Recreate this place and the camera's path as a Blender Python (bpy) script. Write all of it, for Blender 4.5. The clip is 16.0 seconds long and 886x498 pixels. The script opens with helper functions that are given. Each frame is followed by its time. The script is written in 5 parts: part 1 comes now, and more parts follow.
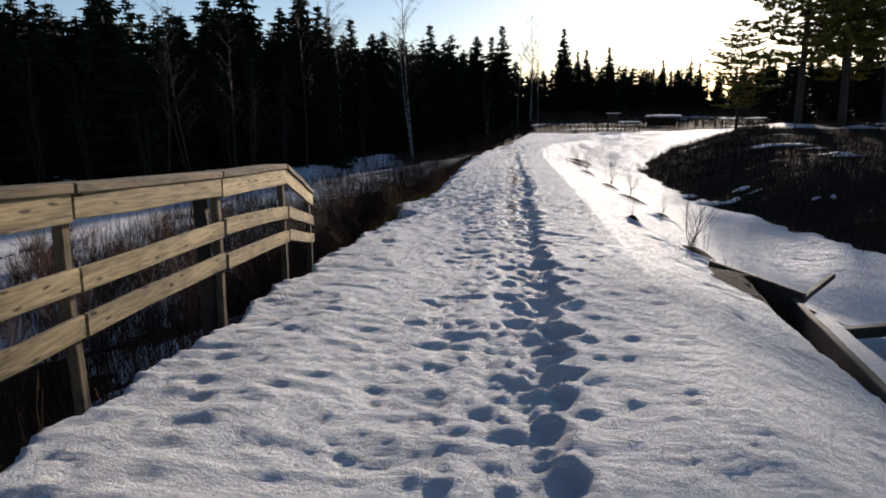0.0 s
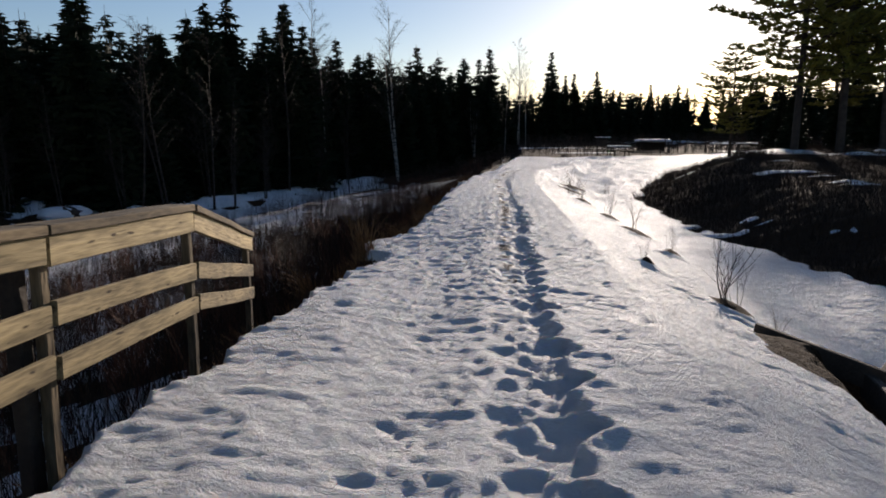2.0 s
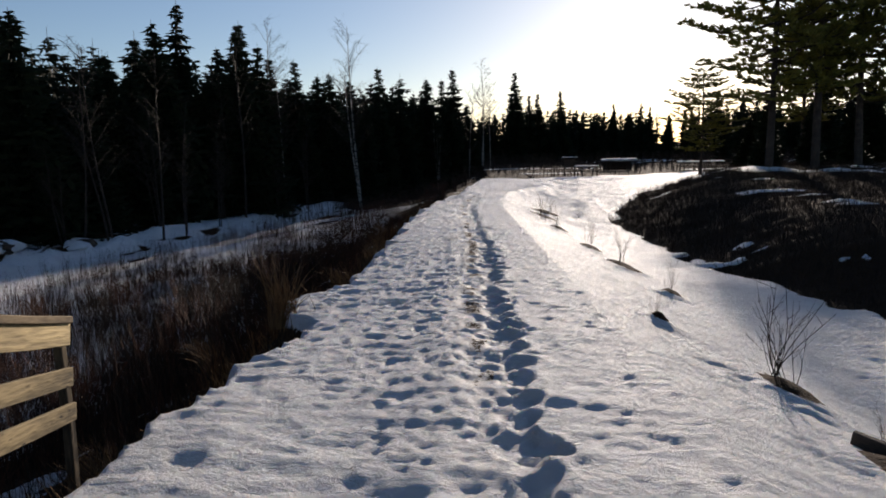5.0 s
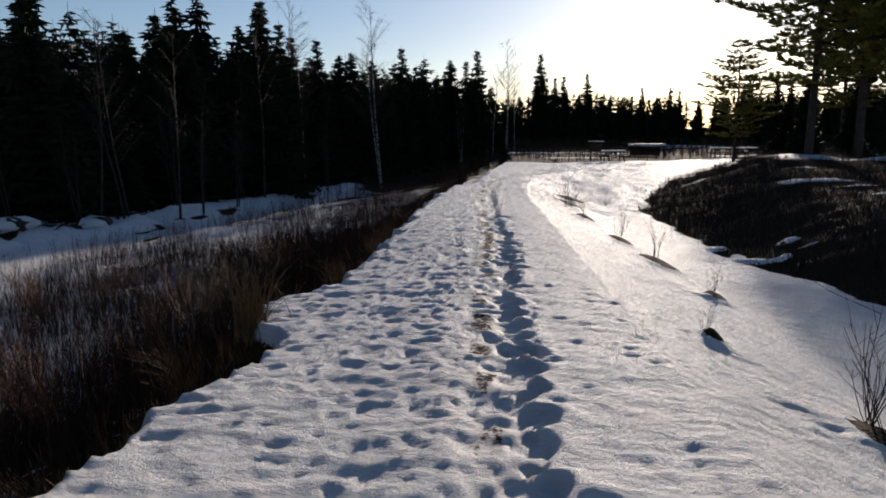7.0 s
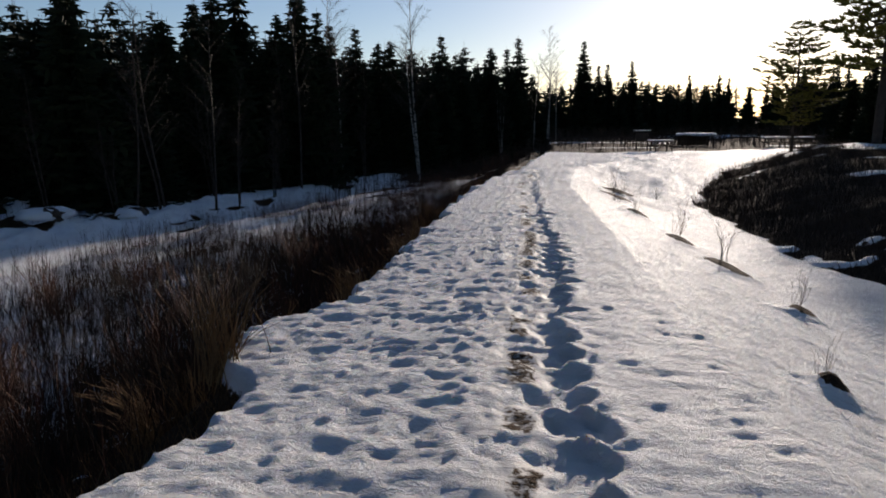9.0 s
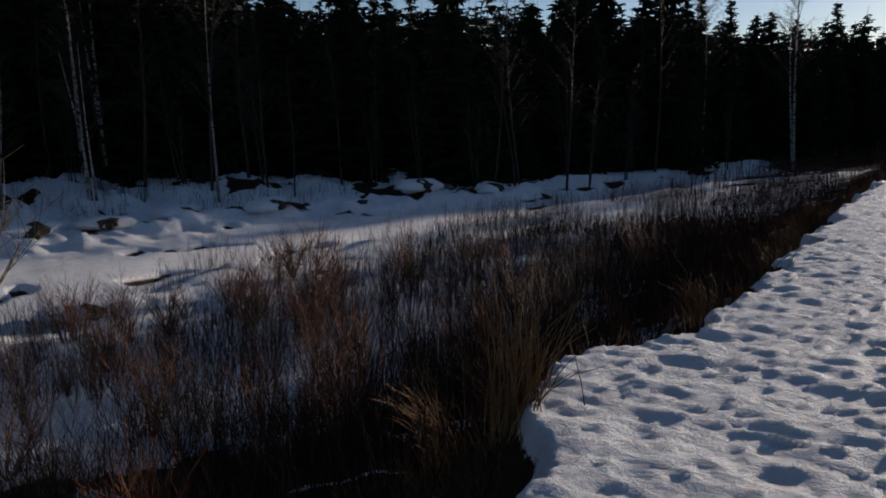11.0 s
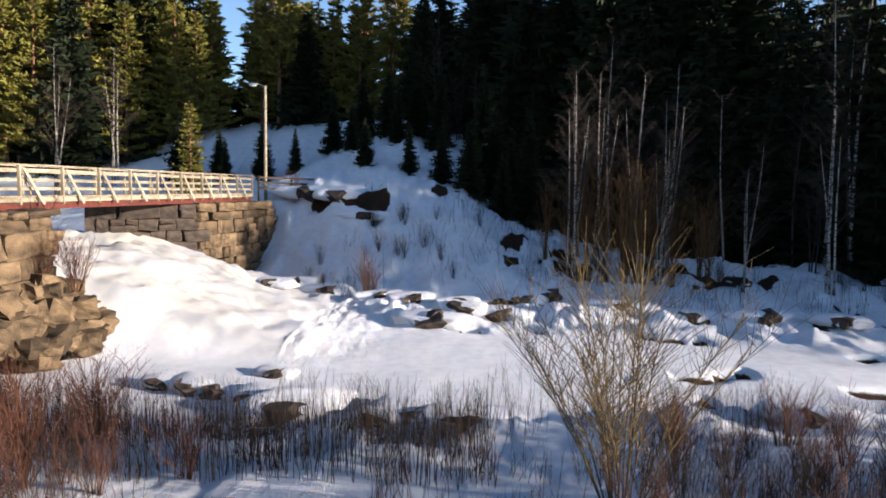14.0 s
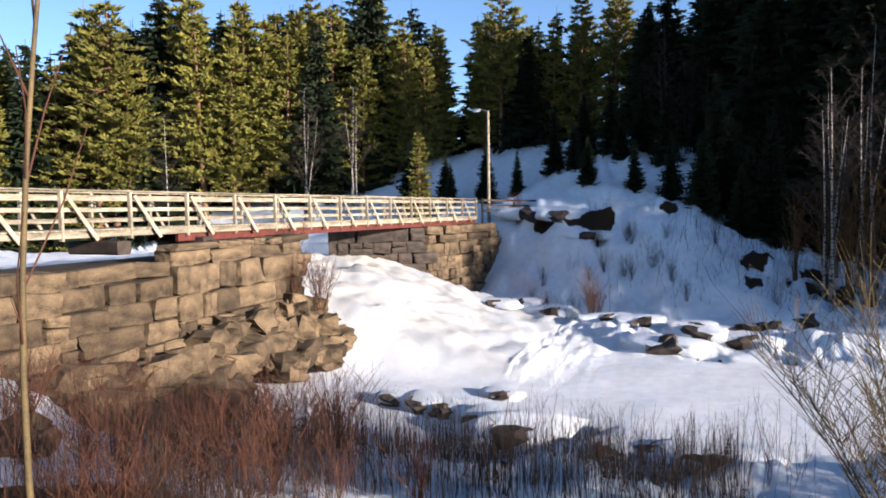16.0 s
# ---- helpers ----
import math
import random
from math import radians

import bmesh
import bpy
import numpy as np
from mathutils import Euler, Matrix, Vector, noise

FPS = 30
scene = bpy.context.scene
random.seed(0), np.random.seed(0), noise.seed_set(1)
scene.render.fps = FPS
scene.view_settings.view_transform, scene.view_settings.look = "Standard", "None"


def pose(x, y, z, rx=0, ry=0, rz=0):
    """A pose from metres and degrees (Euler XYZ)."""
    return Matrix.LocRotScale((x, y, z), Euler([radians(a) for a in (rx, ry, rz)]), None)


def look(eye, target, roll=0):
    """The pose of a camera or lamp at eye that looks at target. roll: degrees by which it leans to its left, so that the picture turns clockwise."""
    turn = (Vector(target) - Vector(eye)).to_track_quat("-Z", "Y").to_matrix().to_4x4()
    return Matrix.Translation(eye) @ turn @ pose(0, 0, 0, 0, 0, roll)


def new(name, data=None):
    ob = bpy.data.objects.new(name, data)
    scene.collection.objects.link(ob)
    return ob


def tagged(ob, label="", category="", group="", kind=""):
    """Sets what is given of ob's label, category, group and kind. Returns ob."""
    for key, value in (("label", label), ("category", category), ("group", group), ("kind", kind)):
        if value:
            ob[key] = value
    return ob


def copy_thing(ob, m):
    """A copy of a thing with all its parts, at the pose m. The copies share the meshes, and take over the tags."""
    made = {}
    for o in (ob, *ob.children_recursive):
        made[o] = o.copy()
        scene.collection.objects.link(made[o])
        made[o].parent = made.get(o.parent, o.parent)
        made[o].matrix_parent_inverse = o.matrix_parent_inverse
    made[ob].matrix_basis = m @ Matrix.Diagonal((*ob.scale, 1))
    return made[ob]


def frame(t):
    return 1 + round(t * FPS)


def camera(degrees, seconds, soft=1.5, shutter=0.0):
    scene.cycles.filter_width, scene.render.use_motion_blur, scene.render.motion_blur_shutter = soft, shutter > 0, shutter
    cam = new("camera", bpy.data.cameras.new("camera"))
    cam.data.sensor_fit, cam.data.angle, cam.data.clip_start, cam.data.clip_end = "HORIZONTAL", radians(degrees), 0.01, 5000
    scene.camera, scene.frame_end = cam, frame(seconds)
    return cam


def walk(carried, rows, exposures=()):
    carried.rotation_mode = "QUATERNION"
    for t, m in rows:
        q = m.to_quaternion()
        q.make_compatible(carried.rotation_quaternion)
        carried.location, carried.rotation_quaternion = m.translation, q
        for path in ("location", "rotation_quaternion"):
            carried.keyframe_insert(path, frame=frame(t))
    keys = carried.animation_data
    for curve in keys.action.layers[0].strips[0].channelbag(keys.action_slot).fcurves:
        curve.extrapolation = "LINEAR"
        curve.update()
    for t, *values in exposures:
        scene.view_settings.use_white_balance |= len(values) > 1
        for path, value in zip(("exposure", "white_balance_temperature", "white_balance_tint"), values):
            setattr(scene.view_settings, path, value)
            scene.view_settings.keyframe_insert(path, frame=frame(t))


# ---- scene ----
cam = camera(64.7, 16.0, 1.8)
EXPOSURE = [(0, 0.32, 6600, 17), (3, 0.1, 6700, 17), (8, 0.1, 6700, 17), (10.5, 0.0, 6600, 17), (11, -0.1, 6600, 17), (11.5, 0.75, 7050, 21), (12, 1.3, 7100, 22), (13, 1.38, 6800, 20), (14.5, 1.3, 6150, 17), (16, 1.35, 6000, 17)]
PATH = [
    (0, (1.181, -4.465, 1.57), (0.953, -2.519, 1.169), -0.7),
    (0.5, (1.147, -3.99, 1.577), (0.875, -2.049, 1.176), -0.2),
    (1, (1.155, -3.567, 1.572), (0.862, -1.637, 1.138), 1.2),
    (1.5, (1.099, -3.138, 1.564), (0.884, -1.203, 1.105), 0.9),
    (2, (1.079, -2.736, 1.548), (0.888, -0.774, 1.208), -0.2),
    (2.5, (1.019, -2.299, 1.518), (0.995, -0.344, 1.096), -1.0),
    (3, (1.013, -1.97, 1.538), (1.013, 0.002, 1.205), 0.1),
    (3.5, (1.029, -1.797, 1.571), (0.968, 0.181, 1.284), -0.5),
    (3.7, (0.992, -1.535, 1.561), (0.913, 0.448, 1.314), -0.1),
    (5.8, (1.106, -0.125, 1.513), (0.995, 1.84, 1.158), -1.7),
    (6, (1.112, -0.008, 1.519), (0.962, 1.951, 1.145), -0.8),
    (6.5, (1.119, 0.377, 1.5), (0.944, 2.34, 1.158), -1.6),
    (7, (1.128, 0.739, 1.462), (0.968, 2.706, 1.135), -0.2),
    (7.5, (1.12, 1.077, 1.469), (0.935, 3.034, 1.103), 1.0),
    (8, (1.098, 1.436, 1.451), (0.905, 3.394, 1.091), -1.2),
    (8.2, (1.1, 1.563, 1.437), (0.924, 3.529, 1.119), -0.8),
    (10.3, (0.915, 2.88, 1.347), (0.227, 4.709, 0.922), -0.3),
    (10.5, (0.86, 2.984, 1.346), (0.081, 4.783, 0.949), -0.4),
    (11, (0.724, 3.19, 1.341), (-0.433, 4.771, 0.941), -0.2),
    (11.5, (0.541, 3.271, 1.352), (-0.856, 4.668, 1.04), 0.8),
    (12, (0.542, 3.153, 1.617), (-1.132, 4.212, 1.34), -0.8),
    (12.5, (0.576, 3.228, 1.639), (-1.308, 3.875, 1.465), -1.0),
    (13, (0.43, 3.257, 1.564), (-1.528, 3.643, 1.435), 1.8),
    (13.5, (0.25, 3.306, 1.638), (-1.741, 3.384, 1.467), 0.4),
    (14, (0.071, 3.417, 1.584), (-1.92, 3.348, 1.411), 1.0),
    (14.5, (-0.177, 3.294, 1.56), (-2.17, 3.155, 1.451), 1.0),
    (15, (-0.449, 3.182, 1.484), (-2.422, 2.878, 1.359), -0.9),
    (15.5, (-0.536, 3.199, 1.51), (-2.453, 2.661, 1.324), -1.7),
    (16, (-0.548, 3.131, 1.46), (-2.426, 2.45, 1.349), -0.8),
]
walk(cam, [(t, look(eye, target, roll)) for t, eye, target, roll in PATH], EXPOSURE)

# ---- world, sun ----
SUN_AZ, SUN_EL = 15.5, 11.2
world = bpy.data.worlds.new("world")
scene.world = world
world.use_nodes = True
wn = world.node_tree
bg = wn.nodes["Background"]
sky = wn.nodes.new("ShaderNodeTexSky")
sky.sky_type = "NISHITA"
sky.sun_disc = False
sky.sun_elevation = radians(SUN_EL)
sky.sun_rotation = radians(SUN_AZ)
sky.air_density, sky.dust_density, sky.ozone_density = 0.85, 0.3, 2.5
wn.links.new(sky.outputs[0], bg.inputs[0])
bg.inputs[1].default_value = 0.098
sun = new("sun", bpy.data.lights.new("sun", "SUN"))
sun.data.energy, sun.data.angle, sun.data.color = 5.0, radians(1.2), (1.0, 0.90, 0.76)
_az, _el = radians(SUN_AZ), radians(SUN_EL)
sun_way = Vector((math.sin(_az) * math.cos(_el), math.cos(_az) * math.cos(_el), math.sin(_el)))
sun.matrix_world = look(sun_way * 50, (0, 0, 0))

# ---- materials ----
def material(name, colour, rough=0.8, metal=0.0, vary=0.25, scale=6.0, bump=0.3, fine=60.0, spec=0.3, second=None, grain=(1, 1, 1), contrast=0.15, spread=0.2):
    """Two scales of colour noise, a bump, and a shift from object to object."""
    m = bpy.data.materials.new(name)
    m.use_nodes = True
    n, l = m.node_tree.nodes, m.node_tree.links
    b = n["Principled BSDF"]
    b.inputs["Roughness"].default_value = rough
    b.inputs["Metallic"].default_value = metal
    b.inputs["Specular IOR Level"].default_value = spec
    tc = n.new("ShaderNodeTexCoord")
    n1, n2 = n.new("ShaderNodeTexNoise"), n.new("ShaderNodeTexNoise")
    n1.inputs["Scale"].default_value, n2.inputs["Scale"].default_value = scale, fine
    n1.inputs["Detail"].default_value = 5.0
    for q in (n1, n2):
        mp = n.new("ShaderNodeMapping")
        mp.inputs["Scale"].default_value = grain
        l.new(tc.outputs["Object"], mp.inputs[0])
        l.new(mp.outputs[0], q.inputs["Vector"])
    add = n.new("ShaderNodeMath")
    add.operation = "MULTIPLY_ADD"
    l.new(n1.outputs["Fac"], add.inputs[0])
    add.inputs[1].default_value = 0.65
    half = n.new("ShaderNodeMath")
    half.operation = "MULTIPLY"
    l.new(n2.outputs["Fac"], half.inputs[0])
    half.inputs[1].default_value = 0.35
    l.new(half.outputs[0], add.inputs[2])
    ramp = n.new("ShaderNodeValToRGB")
    lo = tuple(c * (1 - vary) for c in colour)
    hi = second if second else tuple(min(1, c * (1 + vary)) for c in colour)
    ramp.color_ramp.elements[0].position, ramp.color_ramp.elements[1].position = 0.5 - contrast, 0.5 + contrast
    ramp.color_ramp.elements[0].color, ramp.color_ramp.elements[1].color = (*lo, 1), (*hi, 1)
    l.new(add.outputs[0], ramp.inputs[0])
    info, hsv = n.new("ShaderNodeObjectInfo"), n.new("ShaderNodeHueSaturation")
    rng = n.new("ShaderNodeMapRange")
    rng.inputs[3].default_value, rng.inputs[4].default_value = 1 - spread, 1 + spread
    l.new(info.outputs["Random"], rng.inputs[0])
    l.new(rng.outputs[0], hsv.inputs["Value"])
    l.new(ramp.outputs[0], hsv.inputs["Color"])
    l.new(hsv.outputs[0], b.inputs["Base Color"])
    if bump:
        bp = n.new("ShaderNodeBump")
        bp.inputs["Strength"].default_value, bp.inputs["Distance"].default_value = bump, 0.02
        l.new(add.outputs[0], bp.inputs["Height"])
        l.new(bp.outputs[0], b.inputs["Normal"])
    return m


def snow_shader(n, l, tc):
    """Old snow: granular, faintly blue in depth, with a little grit."""
    b = n.new("ShaderNodeBsdfPrincipled")
    b.inputs["Roughness"].default_value = 0.68
    b.inputs["Specular IOR Level"].default_value = 0.10
    b.inputs["Subsurface Weight"].default_value, b.inputs["Subsurface Scale"].default_value = 0.3, 0.02
    b.inputs["Subsurface Radius"].default_value = (0.8, 1.0, 1.25)
    grain, lump, grit = (n.new("ShaderNodeTexNoise") for _ in range(3))
    for q, s, d in ((grain, 130.0, 3.0), (lump, 15.0, 8.0), (grit, 2.2, 6.0)):
        q.inputs["Scale"].default_value, q.inputs["Detail"].default_value = s, d
        l.new(tc.outputs["Object"], q.inputs["Vector"])
    across = n.new("ShaderNodeMapping")
    across.inputs["Scale"].default_value = (0.8, 1.15, 1.0)
    l.new(tc.outputs["Object"], across.inputs[0])
    l.new(across.outputs[0], lump.inputs["Vector"])
    lump.inputs["Roughness"].default_value = 0.68
    ramp = n.new("ShaderNodeValToRGB")
    ramp.color_ramp.elements[0].position, ramp.color_ramp.elements[1].position = 0.3, 0.62
    ramp.color_ramp.elements[0].color, ramp.color_ramp.elements[1].color = (0.8, 0.81, 0.83, 1), (0.92, 0.93, 0.94, 1)
    l.new(grit.outputs["Fac"], ramp.inputs[0])
    l.new(ramp.outputs[0], b.inputs["Base Color"])
    mix = n.new("ShaderNodeMath")
    mix.operation = "MULTIPLY_ADD"
    l.new(lump.outputs["Fac"], mix.inputs[0])
    mix.inputs[1].default_value = 4.0
    l.new(grain.outputs["Fac"], mix.inputs[2])
    bp = n.new("ShaderNodeBump")
    bp.inputs["Strength"].default_value, bp.inputs["Distance"].default_value = 1.0, 0.035
    l.new(mix.outputs[0], bp.inputs["Height"])
    l.new(bp.outputs[0], b.inputs["Normal"])
    return b


def ground_material():
    m = bpy.data.materials.new("snow_and_earth")
    m.use_nodes = True
    n, l = m.node_tree.nodes, m.node_tree.links
    earth = n["Principled BSDF"]
    out = n["Material Output"]
    tc = n.new("ShaderNodeTexCoord")
    snow = snow_shader(n, l, tc)
    ice = n.new("ShaderNodeBsdfPrincipled")
    ice.inputs["Roughness"].default_value = 0.6
    ice.inputs["Specular IOR Level"].default_value = 0.15
    # bare ground: dead grass, moss, soil
    e1, e2 = n.new("ShaderNodeTexNoise"), n.new("ShaderNodeTexNoise")
    e1.inputs["Scale"].default_value, e2.inputs["Scale"].default_value = 1.6, 35.0
    e1.inputs["Detail"].default_value = e2.inputs["Detail"].default_value = 6.0
    for q in (e1, e2):
        l.new(tc.outputs["Object"], q.inputs["Vector"])
    r1 = n.new("ShaderNodeValToRGB")
    els = r1.color_ramp.elements
    els[0].position, els[0].color = 0.3, (0.018, 0.012, 0.008, 1)
    els[1].position, els[1].color = 0.72, (0.065, 0.038, 0.018, 1)
    els.new(0.5).color = (0.035, 0.02, 0.011, 1)
    l.new(e2.outputs["Fac"], r1.inputs[0])
    l.new(r1.outputs[0], earth.inputs["Base Color"])
    earth.inputs["Roughness"].default_value = 0.95
    earth.inputs["Specular IOR Level"].default_value = 0.1
    eb = n.new("ShaderNodeBump")
    eb.inputs["Strength"].default_value, eb.inputs["Distance"].default_value = 0.9, 0.05
    l.new(e2.outputs["Fac"], eb.inputs["Height"])
    l.new(eb.outputs[0], earth.inputs["Normal"])
    # ice: yellowish stains over blue-white
    r2 = n.new("ShaderNodeValToRGB")
    r2.color_ramp.elements[0].position, r2.color_ramp.elements[1].position = 0.35, 0.62
    r2.color_ramp.elements[0].color, r2.color_ramp.elements[1].color = (0.36, 0.36, 0.35, 1), (0.64, 0.59, 0.50, 1)
    i1 = n.new("ShaderNodeTexNoise")
    i1.inputs["Scale"].default_value, i1.inputs["Detail"].default_value, i1.inputs["Distortion"].default_value = 0.5, 7.0, 1.2
    l.new(tc.outputs["Object"], i1.inputs["Vector"])
    l.new(i1.outputs["Fac"], r2.inputs[0])
    l.new(r2.outputs[0], ice.inputs["Base Color"])
    ib = n.new("ShaderNodeBump")
    ib.inputs["Strength"].default_value, ib.inputs["Distance"].default_value = 0.5, 0.15
    l.new(i1.outputs["Fac"], ib.inputs["Height"])
    l.new(ib.outputs[0], ice.inputs["Normal"])
    bare, frozen = n.new("ShaderNodeAttribute"), n.new("ShaderNodeAttribute")
    bare.attribute_name, frozen.attribute_name = "bare", "frozen"
    # a ragged border between snow and ground
    edge = n.new("ShaderNodeMath")
    edge.operation = "MULTIPLY_ADD"
    l.new(e2.outputs["Fac"], edge.inputs[0])
    edge.inputs[1].default_value = 0.5
    l.new(bare.outputs["Fac"], edge.inputs[2])
    cut = n.new("ShaderNodeMapRange")
    cut.inputs[1].default_value, cut.inputs[2].default_value = 0.70, 0.80
    l.new(edge.outputs[0], cut.inputs[0])
    m1, m2 = n.new("ShaderNodeMixShader"), n.new("ShaderNodeMixShader")
    l.new(frozen.outputs["Fac"], m1.inputs[0])
    l.new(snow.outputs[0], m1.inputs[1])
    l.new(ice.outputs[0], m1.inputs[2])
    l.new(cut.outputs[0], m2.inputs[0])
    l.new(m1.outputs[0], m2.inputs[1])
    l.new(earth.outputs[0], m2.inputs[2])
    l.new(m2.outputs[0], out.inputs[0])
    return m


def snow_material():
    m = bpy.data.materials.new("snow_cap")
    m.use_nodes = True
    n, l = m.node_tree.nodes, m.node_tree.links
    tc = n.new("ShaderNodeTexCoord")
    l.new(snow_shader(n, l, tc).outputs[0], n["Material Output"].inputs[0])
    return m


def birch_material():
    m = material("birch_bark", (0.30, 0.265, 0.225), 0.7, vary=0.2, scale=3, fine=30)
    n, l = m.node_tree.nodes, m.node_tree.links
    b = n["Principled BSDF"]
    tc = n.new("ShaderNodeTexCoord")
    mp = n.new("ShaderNodeMapping")
    mp.inputs["Scale"].default_value = (2.5, 2.5, 9.0)
    q = n.new("ShaderNodeTexNoise")
    q.inputs["Scale"].default_value, q.inputs["Detail"].default_value = 1.0, 4.0
    l.new(tc.outputs["Object"], mp.inputs[0])
    l.new(mp.outputs[0], q.inputs["Vector"])
    r = n.new("ShaderNodeValToRGB")
    r.color_ramp.elements[0].position, r.color_ramp.elements[1].position = 0.40, 0.50
    r.color_ramp.elements[0].color, r.color_ramp.elements[1].color = (0.03, 0.025, 0.02, 1), (1, 1, 1, 1)
    l.new(q.outputs["Fac"], r.inputs[0])
    mx = n.new("ShaderNodeMix")
    mx.data_type, mx.blend_type = "RGBA", "MULTIPLY"
    mx.inputs[0].default_value = 1.0
    old = b.inputs["Base Color"].links[0].from_socket
    l.new(old, mx.inputs[6])
    l.new(r.outputs[0], mx.inputs[7])
    l.new(mx.outputs[2], b.inputs["Base Color"])
    return m


def add_knots(m, scale=(1.8, 2.0, 5.5), size=0.30):
    """Dark knots with drawn-out rims in sawn boards."""
    n, l = m.node_tree.nodes, m.node_tree.links
    b = n["Principled BSDF"]
    tc, mp, v, r, mx, wn = (n.new("ShaderNode" + k) for k in ("TexCoord", "Mapping", "TexVoronoi", "ValToRGB", "Mix", "TexNoise"))
    mp.inputs["Scale"].default_value = scale
    info, sh = n.new("ShaderNodeObjectInfo"), n.new("ShaderNodeVectorMath")
    sh.operation = "MULTIPLY_ADD"
    sh.inputs[1].default_value = (7.0, 5.0, 3.0)
    l.new(info.outputs["Random"], sh.inputs[0])
    l.new(tc.outputs["Object"], mp.inputs[0])
    l.new(mp.outputs[0], sh.inputs[2])
    wn.inputs["Scale"].default_value, wn.inputs["Detail"].default_value = 6.0, 3.0
    l.new(sh.outputs[0], wn.inputs["Vector"])
    w = n.new("ShaderNodeMix")
    w.data_type = "VECTOR"
    w.inputs[0].default_value = 0.12
    l.new(sh.outputs[0], w.inputs[4])
    l.new(wn.outputs["Color"], w.inputs[5])
    l.new(w.outputs[1], v.inputs["Vector"])
    r.color_ramp.elements[0].position, r.color_ramp.elements[1].position = size * 0.5, size
    r.color_ramp.elements[0].color, r.color_ramp.elements[1].color = (0.12, 0.09, 0.07, 1), (1, 1, 1, 1)
    l.new(v.outputs["Distance"], r.inputs[0])
    mx.data_type, mx.blend_type = "RGBA", "MULTIPLY"
    mx.inputs[0].default_value = 1.0
    old = b.inputs["Base Color"].links[0].from_socket
    l.new(old, mx.inputs[6])
    l.new(r.outputs[0], mx.inputs[7])
    l.new(mx.outputs[2], b.inputs["Base Color"])


GROUND = ground_material()
SNOW = snow_material()
# needle green set darker than real, to carry the wood's deep shade
SPRUCE = material("shaded_spruce_needles", (0.014, 0.021, 0.009), 0.75, vary=0.4, scale=1.2, bump=0, spec=0.15)
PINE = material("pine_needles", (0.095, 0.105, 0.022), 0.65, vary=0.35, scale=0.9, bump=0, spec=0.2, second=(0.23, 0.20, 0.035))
SPRUCE_BARK = material("spruce_bark", (0.06, 0.045, 0.035), 0.95, vary=0.4, scale=4, fine=25, bump=0.8)
PINE_BARK = material("pine_bark", (0.16, 0.075, 0.04), 0.9, vary=0.4, scale=2.5, fine=22, bump=0.8, second=(0.26, 0.14, 0.08))
BIRCH = birch_material()
ALDER = material("alder_bark", (0.036, 0.026, 0.02), 0.85, vary=0.5, scale=3, fine=30, bump=0.4)
TWIG = material("brown_twigs", (0.026, 0.017, 0.011), 0.8, vary=0.35, scale=2, bump=0)
TWIG_RED = material("red_twigs", (0.085, 0.032, 0.016), 0.75, vary=0.35, scale=2, bump=0)
TWIG_YELLOW = material("willow_twigs", (0.085, 0.062, 0.027), 0.7, vary=0.3, scale=2, bump=0, second=(0.18, 0.12, 0.045))
# twig browns again, with the thickets' backlit shade put into the colour
BRUSH = material("backlit_dark_shoots", (0.017, 0.011, 0.007), 0.9, vary=0.4, scale=2, bump=0)
BRUSH_RED = material("backlit_red_brown_shoots", (0.055, 0.021, 0.011), 0.85, vary=0.4, scale=2, bump=0)
SHOOTS = material("golden_shoots", (0.11, 0.05, 0.016), 0.75, vary=0.35, scale=2, bump=0, second=(0.17, 0.085, 0.026))
GRASS = material("dead_grass", (0.12, 0.055, 0.02), 0.85, vary=0.5, scale=2.5, bump=0, second=(0.26, 0.15, 0.06))
HEATH = material("dry_heather", (0.026, 0.016, 0.010), 0.95, vary=0.5, scale=1.5, bump=0)
WOOD = material("weathered_boards", (0.19, 0.13, 0.062), 0.85, vary=0.8, scale=9, fine=60, bump=0.8, second=(0.47, 0.36, 0.185), grain=(0.10, 1, 1), contrast=0.17)
add_knots(WOOD, (1.1, 2.0, 4.5), 0.2)
WOOD_OLD = material("mossy_boards", (0.085, 0.062, 0.034), 0.9, vary=0.7, scale=10, fine=60, bump=0.8, second=(0.36, 0.275, 0.145), grain=(0.13, 1, 1), contrast=0.16)
add_knots(WOOD_OLD, (1.3, 2.0, 5.0), 0.21)
WOOD_CAP = material("stained_boards", (0.035, 0.026, 0.018), 0.9, vary=0.5, scale=7, fine=50, bump=0.8, second=(0.19, 0.14, 0.08), grain=(0.2, 1, 1), contrast=0.14)
WOOD_DARK = material("wet_old_timber", (0.05, 0.036, 0.026), 0.8, vary=0.4, scale=3, fine=40, bump=0.7)
WOOD_GREY = material("grey_planks", (0.26, 0.21, 0.14), 0.85, vary=0.55, scale=6, fine=40, bump=0.5, second=(0.42, 0.35, 0.24), grain=(0.2, 1, 1))
STONE = material("granite_blocks", (0.055, 0.036, 0.02), 0.9, vary=0.5, scale=2.4, fine=30, bump=1.6, second=(0.165, 0.112, 0.06), contrast=0.17, spread=0.5)
ROCK = material("river_rock", (0.035, 0.026, 0.02), 0.85, vary=0.5, scale=2.5, fine=24, bump=1.0, second=(0.085, 0.062, 0.045))
RUST = material("red_painted_steel", (0.12, 0.03, 0.02), 0.7, vary=0.35, scale=3, fine=30, bump=0.2)
METAL = material("galvanised_metal", (0.5, 0.5, 0.5), 0.45, metal=0.9, vary=0.1, bump=0)
LAMP_GLASS = material("lamp_cover", (0.75, 0.75, 0.72), 0.3, vary=0.05, bump=0, spec=0.5)
